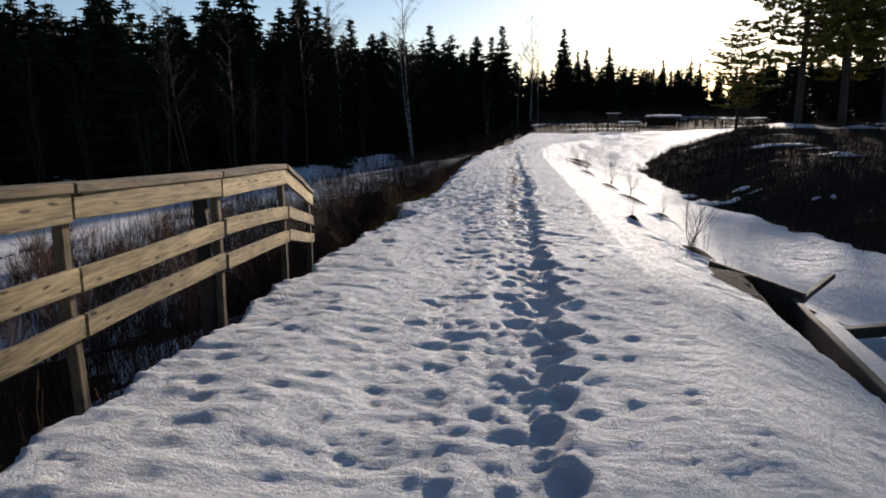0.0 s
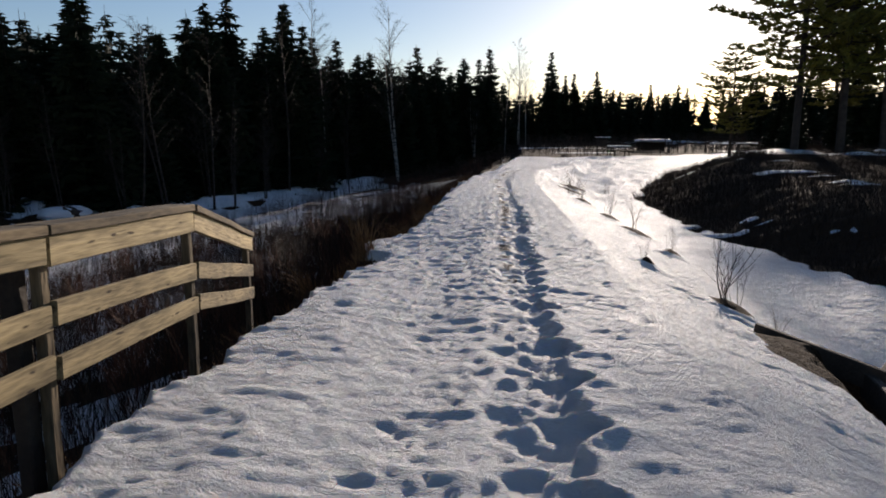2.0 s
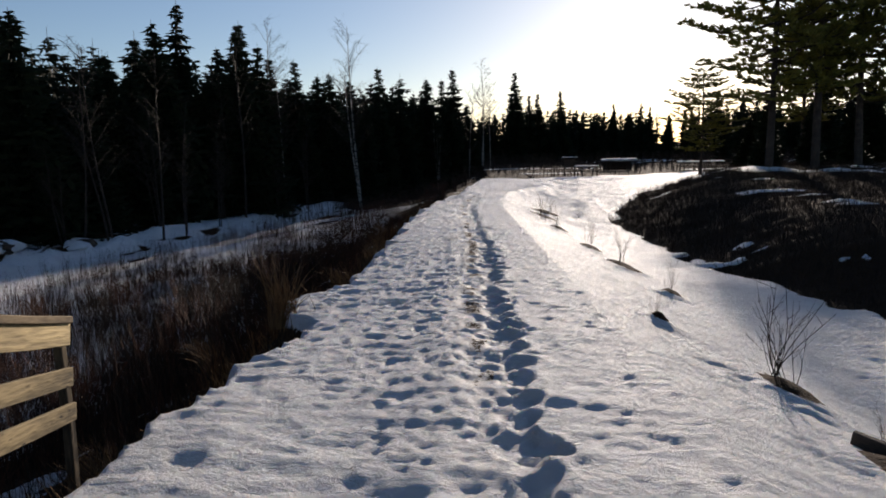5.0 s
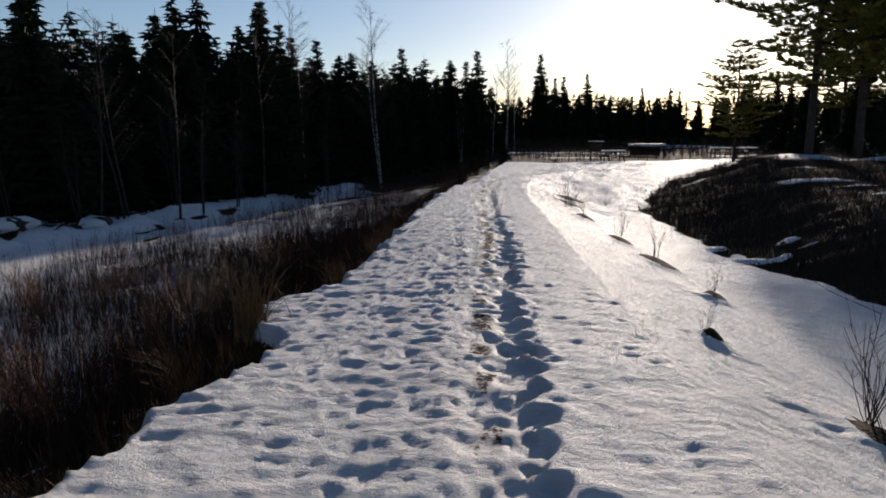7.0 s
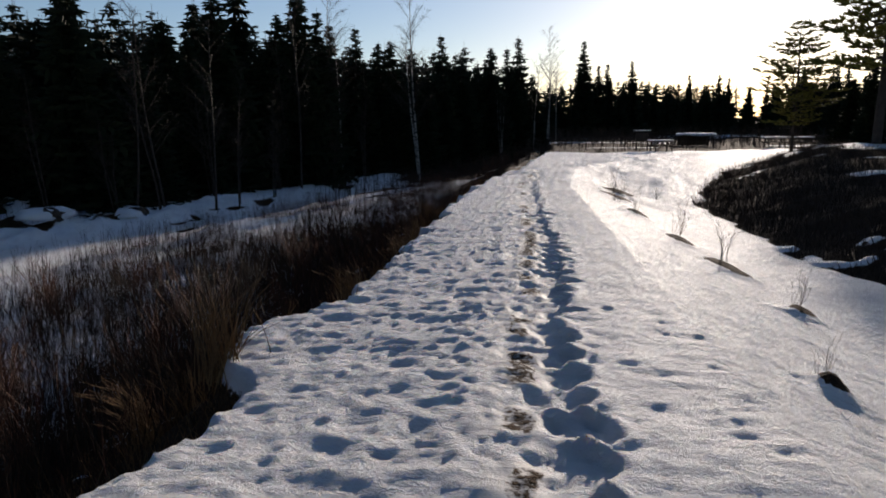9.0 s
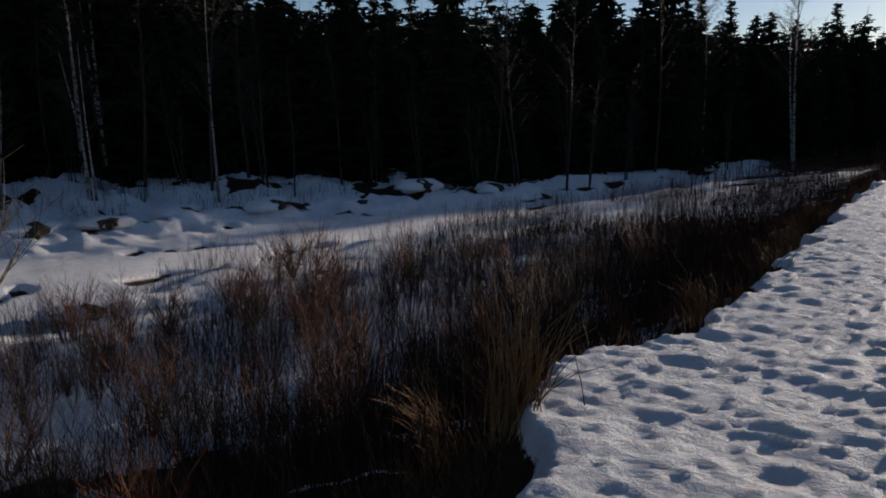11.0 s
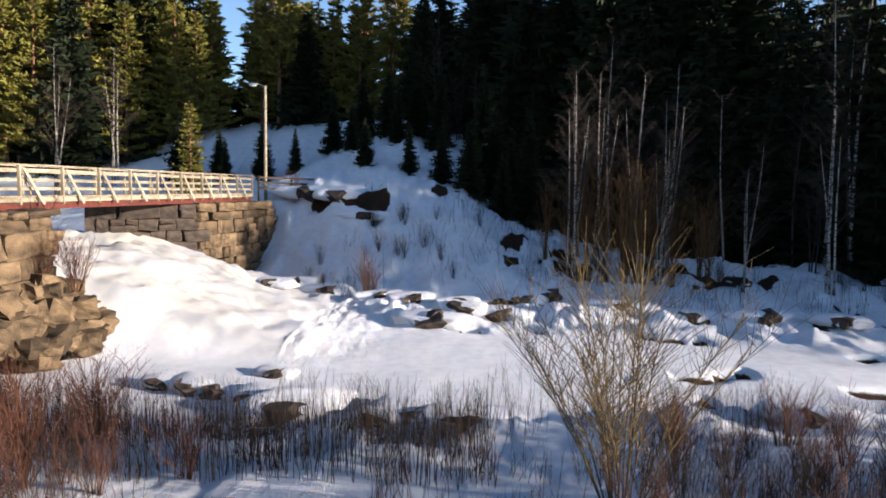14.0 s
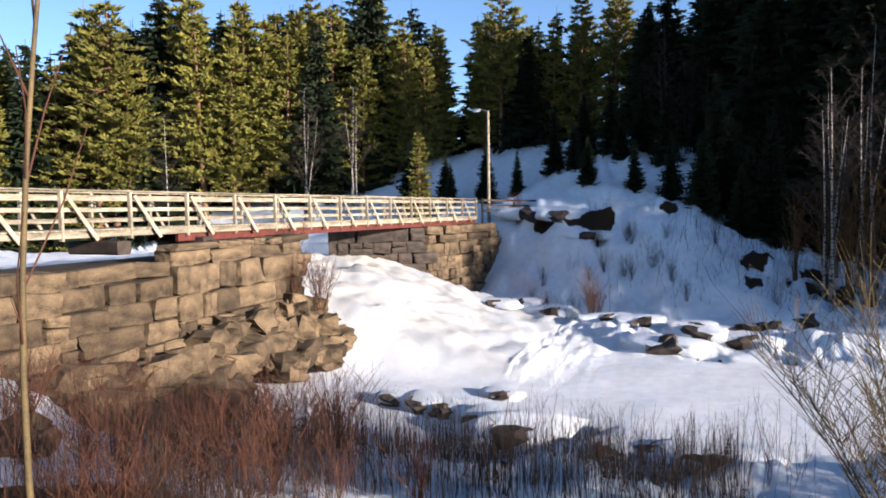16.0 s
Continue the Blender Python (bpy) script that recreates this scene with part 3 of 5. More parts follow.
# ---- trees ----
def spruce_arrays(rng, height, width, whorls, arms, clumps):
    """Trunk and crown of a spruce: drooping whorls of fringed branches."""
    trunk, crown = Bunch(), Bunch()
    zs = np.linspace(0, height, 9)
    trunk.tube(np.stack([0.06 * np.sin(zs * 0.4), 0.05 * np.cos(zs * 0.5), zs], -1), np.linspace(0.02 * height * 0.55, 0.012, 9), 6)
    for w in range(whorls):
        f = (w + rng.uniform(-0.3, 0.3)) / whorls
        f = min(max(f, 0.0), 0.985)
        z = height * (0.06 + 0.93 * f)
        reach = width * (1 - f) ** 0.7 * rng.uniform(0.78, 1.12) + 0.12
        n = max(4, int(arms * (1 - 0.5 * f)))
        turn = rng.uniform(0, 6.28)
        for k in range(n):
            a = turn + k * 6.283 / n + rng.uniform(-0.3, 0.3)
            r = reach * rng.uniform(0.45, 1.15)
            z = height * (0.06 + 0.93 * min(max(f + rng.uniform(-0.6, 0.6) / whorls, 0), 0.99))
            way = np.array([math.cos(a), math.sin(a), 0.0])
            side = np.array([-way[1], way[0], 0.0])
            sag = r * rng.uniform(0.22, 0.45) * (1.0 - 0.9 * f)
            m = max(2, int(clumps * r / width) + 1)
            for c in range(m):
                u0, u1 = c / m, (c + 1.15) / m
                a0 = np.array([0, 0, z]) + way * r * u0 + np.array([0, 0, -sag * math.sin(u0 * 2.2)])
                a1 = np.array([0, 0, z]) + way * r * u1 + np.array([0, 0, -sag * math.sin(min(u1, 1) * 2.2) + 0.05 * r])
                wd = (0.16 + 0.24 * r) * (1.1 - 0.5 * u0)
                for sgn in (-1, 1):
                    tip = a1 + side * sgn * wd * rng.uniform(0.8, 1.5) + np.array([0, 0, -0.18 * wd - rng.uniform(0, 0.12)])
                    crown.leaf(a0, tip, wd * 0.42, way * 0.6 + np.array([0, 0, 0.5]))
                crown.leaf(a0, a1, wd * 0.35, side)
                crown.leaf(a0 + np.array([0, 0, 0.02]), a1 * 0.5 + a0 * 0.5 + np.array([0, 0, -wd * rng.uniform(0.9, 1.8)]), wd * 0.4, way)
    return trunk.arrays(), crown.arrays()


def pine_arrays(rng, height, width, bare_to, whorls, slim=False, leaf=1.0, per=6):
    """Trunk with limbs and crown of a pine: tufts of upturned needles."""
    trunk, crown = Bunch(), Bunch()
    zs = np.linspace(0, height, 12)
    bend = rng.uniform(-0.25, 0.25, 2)
    px, py = bend[0] * np.sin(zs / height * 3), bend[1] * np.sin(zs / height * 2.5)
    trunk.tube(np.stack([px, py, zs], -1), np.linspace(0.013 * height + 0.03, 0.02, 12), 7)
    for w in range(whorls):
        f = (w + rng.uniform(-0.3, 0.3)) / whorls
        f = min(max(f, 0), 0.98)
        z = height * (bare_to + (0.98 - bare_to) * f)
        shape = (1 - f) ** 0.75 if slim else min(1.0, 1.75 * (1 - f) ** 0.8, 0.55 + 1.6 * f)
        n = int(rng.integers(4, 7))
        turn = rng.uniform(0, 6.28)
        for k in range(n):
            a = turn + k * 6.283 / n + rng.uniform(-0.35, 0.35)
            r = width * shape * rng.uniform(0.55, 1.1) + 0.2
            way = np.array([math.cos(a), math.sin(a), 0.0])
            side = np.array([-way[1], way[0], 0.0])
            lift = r * rng.uniform(-0.12, 0.30)
            base = np.array([np.interp(z, zs, px), np.interp(z, zs, py), z])
            us = np.linspace(0, 1, 5)
            pts = base + way * (r * us)[:, None] + np.stack([0 * us, 0 * us, lift * us ** 1.5 - 0.1 * r * np.sin(us * 3.1)], -1)
            trunk.tube(pts, np.linspace(0.012 + 0.012 * r, 0.005, 5), 3)
            m = max(3, int(r * 4.5))
            for c in range(m):
                u = 0.28 + 0.72 * (c + rng.uniform(0, 0.9)) / m
                o = np.array([np.interp(u, us, pts[:, 0]), np.interp(u, us, pts[:, 1]), np.interp(u, us, pts[:, 2])])
                spread = 0.30 * r * (1.15 - u) + 0.10
                o = o + side * rng.uniform(-1, 1) * spread + np.array([0, 0, rng.uniform(0, 0.16)])
                for t in range(per):
                    d = rng.normal(0, 1, 3)
                    d[2] = abs(d[2]) * 0.8 + 0.1
                    d = d / np.linalg.norm(d) + way * 0.5
                    L = rng.uniform(0.16, 0.36) * leaf
                    s = np.cross(d, rng.normal(0, 1, 3))
                    crown.leaf(o, o + d * L, 0.062 * leaf, s / (np.linalg.norm(s) + 1e-6))
    return trunk.arrays(), crown.arrays()


def birch_arrays(rng, height, spread, limbs, twigs, stems=1):
    """White trunk, and bare limbs with fine hanging twigs."""
    trunk, crown = Bunch(), Bunch()
    for s in range(stems):
        lean = rng.uniform(-0.06, 0.06, 2) * height * (1.0 if stems > 1 else 0.6)
        zs = np.linspace(0, height * (1 if s == 0 else rng.uniform(0.7, 0.95)), 14)
        q = zs / zs[-1]
        wob = rng.uniform(0, 6, 2)
        cx = lean[0] * q ** 1.2 + 0.12 * np.sin(q * 5 + wob[0]) + (0.25 * s)
        cy = lean[1] * q ** 1.2 + 0.12 * np.sin(q * 4 + wob[1]) + 0.1 * s
        trunk.tube(np.stack([cx, cy, zs], -1), np.linspace(0.0068 * height + 0.01, 0.014, 14), 6)
        for k in range(limbs):
            f = 0.34 + 0.64 * (k + rng.uniform(0, 1)) / limbs
            o = np.array([np.interp(f, q, cx), np.interp(f, q, cy), f * zs[-1]])
            a = rng.uniform(0, 6.28)
            r = spread * (1.2 - f) * rng.uniform(0.5, 1.5) + 0.35
            us = np.linspace(0, 1, 5)
            way = np.array([math.cos(a), math.sin(a), 0.0])
            pts = o + way * (r * us ** 0.8)[:, None] + np.stack([0 * us, 0 * us, r * (1.5 * us - 0.45 * us ** 2.4)], -1)
            crown.tube(pts, np.linspace(0.016 + 0.016 * r * (1.1 - f), 0.008, 5), 3)
            for t in range(twigs):
                u = rng.uniform(0.25, 1)
                b = np.array([np.interp(u, us, pts[:, j]) for j in range(3)])
                d = rng.normal(0, 1, 3) * np.array([0.9, 0.9, 0.7]) + way * 0.3 + np.array([0, 0, 0.35])
                L = rng.uniform(0.3, 0.75) * (0.5 + 0.35 * r)
                e = b + d * L * 0.6
                crown.tube([b, (b + e) / 2 + rng.normal(0, 0.04, 3), e + np.array([0, 0, -0.10 * L])], [0.008, 0.006, 0.0035], 3)
    return trunk.arrays(), crown.arrays()


def shrub_arrays(rng, height, spread, stems, twigs, thick=0.008, sides=3, parts=4):
    """Bare stems with twigs, in a few branches."""
    out = [Bunch() for _ in range(parts)]
    for s in range(stems):
        b = out[s % parts]
        a, q = rng.uniform(0, 6.28), rng.uniform(0.15, 1.0)
        h = height * rng.uniform(0.55, 1.0)
        way = np.array([math.cos(a), math.sin(a), 0]) * spread * q
        us = np.linspace(0, 1, 5)
        pts = way * (us ** 1.3)[:, None] + np.stack([0.06 * np.sin(us * 4 + a), 0.06 * np.cos(us * 3 + a), h * us], -1) + np.array([way[0], way[1], 0]) * 0.12
        b.tube(pts, np.linspace(thick, thick * 0.3, 5), sides)
        for t in range(twigs):
            u = rng.uniform(0.25, 0.95)
            o = np.array([np.interp(u, us, pts[:, j]) for j in range(3)])
            d = np.array([*rng.normal(0, 0.5, 2), 0]) + way * 0.3 / (spread + 0.01) + np.array([0, 0, 1.0])
            L = h * rng.uniform(0.12, 0.36)
            d = d + np.array([*rng.normal(0, 0.25, 2), 0])
            b.tube([o, o + d * L * 0.5 + rng.normal(0, 0.015, 3), o + d * L], [thick * 0.45, thick * 0.3, thick * 0.18], 3)
    return [b.arrays() for b in out]


def make_tree(name, made, bark, leaf, label, category, crown_name="crown", crown_mat=None):
    root = thing(name, None, label, category)
    part("trunk", mesh_from(*made[0], "trunk"), bark, root)
    part(crown_name, mesh_from(*made[1], "crown"), leaf, root)
    return root


def plant(proto, x, y, scale=1.0, rz=None, rng=random, sink=0.1, label="", tilt=0.0, sz=None):
    m = pose(x, y, ground_z(x, y) - sink, rng.uniform(-tilt, tilt), rng.uniform(-tilt, tilt), rng.uniform(0, 360) if rz is None else rz)
    ob = copy_thing(proto, m)
    k = scale * rng.uniform(0.96, 1.04)
    ob.scale = (k, k, sz * k if sz else k)
    if label:
        ob["label"] = label
    return ob

# ---- forest ----
rs = random.Random(5)
rn = np.random.default_rng(7)
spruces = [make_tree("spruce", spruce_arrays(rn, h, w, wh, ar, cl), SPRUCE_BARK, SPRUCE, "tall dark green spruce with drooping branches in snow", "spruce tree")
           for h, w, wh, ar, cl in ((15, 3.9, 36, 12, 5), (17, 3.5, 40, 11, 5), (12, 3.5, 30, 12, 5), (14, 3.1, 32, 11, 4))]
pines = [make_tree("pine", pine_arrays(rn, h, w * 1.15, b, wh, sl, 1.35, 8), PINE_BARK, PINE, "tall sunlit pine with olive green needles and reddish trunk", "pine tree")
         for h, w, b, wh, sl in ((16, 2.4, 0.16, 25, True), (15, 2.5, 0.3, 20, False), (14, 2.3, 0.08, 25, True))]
birches = [make_tree("birch", birch_arrays(rn, h, s, li, tw, st), BIRCH, TWIG, "bare birch with white bark at the forest edge", "birch tree")
           for h, s, li, tw, st in ((16, 2.8, 24, 26, 1), (14, 2.4, 16, 24, 3), (18, 3.0, 28, 26, 2))]
# forest edge as a line of the plan, seen from the dike
def edge_point(u, depth):
    k = min(int(u), len(EDGE) - 2)
    f = u - k
    a, b = Vector(EDGE[k]), Vector(EDGE[k + 1])
    d = (b - a).normalized()
    p = a.lerp(b, f) + Vector((-d.y, d.x)) * depth
    return p.x, p.y


def edge_u(k, spacing):
    out, u = [], 0.0
    for i in range(len(EDGE) - 1):
        n = max(1, int((Vector(EDGE[i + 1]) - Vector(EDGE[i])).length / spacing))
        out += [i + (j + 0.5) / n for j in range(n)]
    return out


TREE_HEIGHTS = ((0, 1.4), (2.9, 1.36), (3.5, 1.28), (4, 1.1), (4.6, 1.02), (5.3, 1.02), (5.7, 1.08), (6.1, 1.3), (6.6, 1.55), (7.2, 1.75), (8, 1.6), (8.4, 1.3), (8.65, 1.1), (8.9, 0.98), (9.4, 0.86), (9.8, 0.8), (10.0, 0.98), (10.25, 0.95), (10.55, 0.66), (10.85, 0.97), (11.1, 1.04), (11.4, 1.0), (11.9, 0.95), (12.2, 0.9), (13.2, 0.94), (13.6, 1.02), (14, 0.84), (14.6, 0.68), (15.2, 0.62), (15.8, 0.54), (17, 0.6), (21, 0.7))
for row, (depth, gap) in enumerate(((1.5, 1.9), (4.5, 2.3))):
    for u in edge_u(row, gap):
        x, y = edge_point(min(u + rs.uniform(-0.1, 0.1), len(EDGE) - 1.01), depth + rs.uniform(-1.6, 1.6))
        # sunlit stretch: mostly the brighter pines, elsewhere the shade-darkened spruces
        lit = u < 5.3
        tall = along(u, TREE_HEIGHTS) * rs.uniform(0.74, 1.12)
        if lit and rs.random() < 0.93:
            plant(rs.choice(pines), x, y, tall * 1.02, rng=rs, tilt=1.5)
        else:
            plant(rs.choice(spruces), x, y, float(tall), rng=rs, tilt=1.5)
# birches along the edge
for x, y, s, k in ((-39, 9.5, 0.85, 1), (-40.5, 11, 0.8, 1), (-45.6, 16.5, 0.95, 1), (-41.8, 25.8, 1.05, 2), (-42.6, 25.0, 1.0, 0), (-32.6, 27.3, 0.75, 0), (-36.5, 22, 0.7, 1), (-48, 13, 0.9, 0),
                   (-19.5, 67, 1.0, 2), (-17.5, 67, 0.88, 0), (-11, 72, 1.02, 2), (0, 96, 0.85, 0), (2.2, 98, 0.8, 2), (-4, 92, 0.7, 1), (3, 94, 0.6, 0), (-38, 14, 0.6, 1), (-40.5, 15, 0.65, 1), (-37, 18, 0.55, 1), (-42, 10, 0.7, 1), (-43, 19, 0.65, 0), (-44, 13.5, 0.8, 1),
                   (-56, -30, 0.9, 1), (-52, -42, 0.85, 0), (-57, -26, 0.8, 1)):
    plant(birches[k], x, y, s, rng=rs, tilt=4)
# slender bare alders before the dark wood
alders = [make_tree("alder", birch_arrays(rn, h, s, li, tw, st), ALDER, TWIG, "slender bare alder at the dark forest edge", "alder tree")
          for h, s, li, tw, st in ((11, 1.6, 16, 12, 2), (9, 1.5, 14, 12, 3), (13, 1.7, 18, 12, 1))]
for k in range(46):
    u = 6.2 + 5.6 * (k + rs.uniform(-0.4, 0.4)) / 46
    x, y = edge_point(u, rs.uniform(-4.5, 0.5))
    plant(alders[k % 3], x, y, rs.uniform(0.6, 1.15), rng=rs, tilt=5)
# young trees on the snowy slope beyond the bridge
plant(pines[2], -52.5, -17.7, 0.55, rng=rs)
for x, y, s in ((-54, -15.5, 0.24), (-55.5, -13, 0.3), (-56, -10.5, 0.22), (-53.5, -4.5, 0.25), (-56.5, -6, 0.3), (-52, -1.0, 0.28), (-50.5, 1.5, 0.34), (-49, 3.5, 0.36), (-51.5, 3.8, 0.42), (-58, -2.5, 0.3), (-48.2, 5.8, 0.3), (-57, -17, 0.3), (-59, -8, 0.34), (-51.5, 5.2, 0.5), (-53, 4.4, 0.55), (-50, 6.4, 0.48), (-54.5, 5.5, 0.6), (-52.2, 6.6, 0.55), (-49, 7.6, 0.5), (-60, -3.5, 0.36), (-61, -1, 0.42), (-58.5, 1.0, 0.4), (-57.5, -20.5, 0.4), (-56, -19, 0.34), (-62, -6, 0.45)):
    plant(rs.choice(spruces), x, y, s, rng=rs)
for x, y, s in ((16.5, 38, 0.26), (19, 38.5, 0.22), (21.5, 39, 0.28), (25, 40, 0.3), (28, 38, 0.28), (31, 39, 0.3), (34, 37, 0.3), (18, 44, 0.3), (29, 46, 0.35)):
    plant(rs.choice(spruces), x, y, s, rng=rs)
# pines by the yard, against the light
dark_pine = [make_tree("pine", pine_arrays(rn, h, w, b, wh, False, 1.0, 10), SPRUCE_BARK, PINE, "broad dark pine standing against the low sun", "pine tree") for h, w, b, wh in ((14, 4.1, 0.24, 22), (13.5, 3.4, 0.28, 20))]
for x, y, s, k in ((15.5, 35.0, 1.0, 0), (17.8, 35.2, 1.1, 1), (20.3, 36.0, 1.0, 0), (23.5, 36.5, 0.95, 1), (14.6, 42.8, 0.52, 0), (28.5, 41.0, 1.0, 0), (23.0, 48.0, 0.9, 1), (33.0, 46.0, 1.0, 0), (31, 34, 1.0, 1), (38, 40, 1.0, 0)):
    plant(dark_pine[k], x, y, s, rng=rs)
for x, y, s in ((30, 60, 0.55), (36, 64, 0.6), (42, 60, 0.6), (27, 70, 0.5), (48, 56, 0.7), (54, 62, 0.7), (40, 75, 0.6), (60, 50, 0.8), (52, 44, 0.75), (46, 50, 0.6), (34, 70, 0.45), (38, 68, 0.5), (44, 66, 0.5), (50, 70, 0.55), (56, 72, 0.6), (62, 62, 0.65), (66, 54, 0.65), (58, 40, 0.7), (33, 78, 0.45), (29, 80, 0.4), (36, 86, 0.5), (47, 80, 0.5), (64, 46, 0.7), (70, 66, 0.6)):
    plant(rs.choice(spruces), x, y, s, rng=rs)
for proto in (*spruces, *pines, *birches, *alders, *dark_pine):
    for o in (*proto.children_recursive, proto):
        bpy.data.objects.remove(o)


def far_woods():
    """Deeper rows of the forest, joined."""
    b = Bunch()
    rr = np.random.default_rng(11)
    kinds = [spruce_arrays(rr, h, w, 19, 7, 2) for h, w in ((14, 4.2), (15, 4.0), (13.5, 4.1))]
    for depth, gap in ((7, 2.1), (10, 2.1), (13, 2.2), (17, 2.4), (22, 2.7), (28, 3.0), (35, 3.5), (43, 4.0)):
        for u in edge_u(0, gap):
            x, y = edge_point(u, depth + rs.uniform(-2.5, 2.5))
            k = float(along(u, TREE_HEIGHTS)) * rs.uniform(0.9, 1.06)
            a = rs.uniform(0, 6.28)
            z = ground_z(x, y)
            for co, q in kinds[rs.randrange(3)]:
                c, s = math.cos(a), math.sin(a)
                p = co @ np.array([[c, s, 0], [-s, c, 0], [0, 0, 1]]) * k + np.array([x, y, z - 0.1])
                b.add(p, q)
    me = b.mesh("far_woods")
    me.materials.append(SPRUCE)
    return tagged(new("far_woods", me), "dense dark spruce forest behind the river", "forest", kind="stuff")


far_woods()

# ---- timber, stone: small builders ----
def board_mesh(length, width, thick, rng, bend=0.006, name="board"):
    """A sawn board along x, slightly warped, with eased edges."""
    bm = bmesh.new()
    n = max(2, int(length / 0.4))
    rows = []
    for i in range(n + 1):
        x = length * i / n
        dz, dy = rng.uniform(-bend, bend), rng.uniform(-bend, bend)
        w, t, e = width / 2, thick / 2, min(width, thick) * 0.12
        ring = [(-t, -w + e), (-t + e, -w), (t - e, -w), (t, -w + e), (t, w - e), (t - e, w), (-t + e, w), (-t, w - e)]
        rows.append([bm.verts.new((x, a + dy, b + dz)) for a, b in ring])
    for a, b in zip(rows[:-1], rows[1:]):
        for k in range(8):
            bm.faces.new((a[k], a[(k + 1) % 8], b[(k + 1) % 8], b[k]))
    bm.faces.new(rows[0][::-1])
    bm.faces.new(rows[-1])
    bmesh.ops.recalc_face_normals(bm, faces=bm.faces)
    me = bpy.data.meshes.new(name)
    bm.to_mesh(me)
    bm.free()
    return me


def board(name, a, b, width, thick, mat, parent, rng, flat=False, label=""):
    """A board from a to b under a thing that stands at the world's origin axes. flat: lies on its wide face."""
    a, b = Vector(a), Vector(b)
    d = b - a
    ob = part(name, board_mesh(d.length, width, thick, rng), mat, parent, label)
    u = d.normalized()
    up = Vector((0, 0, 1)) if abs(u.z) < 0.95 else Vector((0, 1, 0))
    side = up.cross(u).normalized()
    up = u.cross(side)
    m = Matrix((u, side, up)).transposed().to_4x4()
    if flat:
        m = m @ Matrix.Rotation(radians(90), 4, "X")
    m.translation = a - parent.matrix_basis.translation
    ob.matrix_basis = m
    return ob


def stone_mesh(rng, sx, sy, sz, rough=0.16, cuts=2, round_=0.35):
    """A rough stone: a box whose corners are rounded and pushed about."""
    bm = bmesh.new()
    bmesh.ops.create_cube(bm, size=1.0)
    bmesh.ops.subdivide_edges(bm, edges=bm.edges[:], cuts=cuts, use_grid_fill=True)
    for v in bm.verts:
        c = v.co.copy()
        s = c.normalized() * 0.62
        c = c.lerp(s, round_)
        q = c * 2.3 + Vector((rng.uniform(0, 0.01), 0, 0))
        c += noise.noise_vector(q + Vector((sx * 37.1, sy * 11.7, sz * 5.3))) * rough
        v.co = Vector((c.x * sx, c.y * sy, c.z * sz))
    for f in bm.faces:
        f.smooth = False
    me = bpy.data.meshes.new("stone")
    bm.to_mesh(me)
    bm.free()
    return me


# ---- the board fence by the dike ----
DROPS = ((0.065, 0.40, 0.62), (0.065, 0.38, 0.59), (0.062, 0.325, 0.545), (0.062, 0.37, 0.57), (0.062, 0.29, 0.50))


def board_fence():
    rng = random.Random(21)
    f = thing("fence", Matrix.Translation((-0.8, 1.3, 0.2)), "weathered board fence with three rails and a cap board", "fence")
    pts = [(-0.64, -4.2, 1.36), (-0.71, -1.75, 1.235), (-0.77, -0.15, 1.13), (-0.85, 1.32, 1.06), (-1.2, 3.17, 0.61)]
    zg = [0.20, 0.20, 0.22, 0.18, -0.10]
    for i, (x, y, z) in enumerate(pts):
        board("post", (x - 0.05, y, zg[i] - 0.35), (x - 0.05 + rng.uniform(-0.01, 0.01), y + rng.uniform(-0.02, 0.02), z - 0.03), 0.055, 0.05, WOOD_CAP, f, rng)
        if i == 2:
            board("post", (x - 0.12, y - 0.05, zg[i] - 0.35), (x - 0.12, y - 0.04, z - 0.05), 0.08, 0.07, WOOD_DARK, f, rng, label="dark square post")
    for i in range(len(pts) - 1):
        (ax, ay, az), (bx, by, bz) = pts[i], pts[i + 1]
        last = i == len(pts) - 2
        over = 0.04
        for k, w in enumerate((0.125, 0.105, 0.10)):
            j = rng.uniform(-0.012, 0.012)
            board("rail", (ax, ay + (0.01 if i else 0), az - DROPS[i][k] + j), (bx, by - 0.012, bz - DROPS[i + 1][k] + j * 0.5), w, 0.03, WOOD if k == 0 else WOOD_OLD, f, rng)
        board("cap_board", (ax - 0.05, ay, az + 0.02), (bx - 0.05, by - 0.015, bz + 0.02), 0.17, 0.042, WOOD_CAP, f, rng, flat=True, label="split weathered cap board")


board_fence()


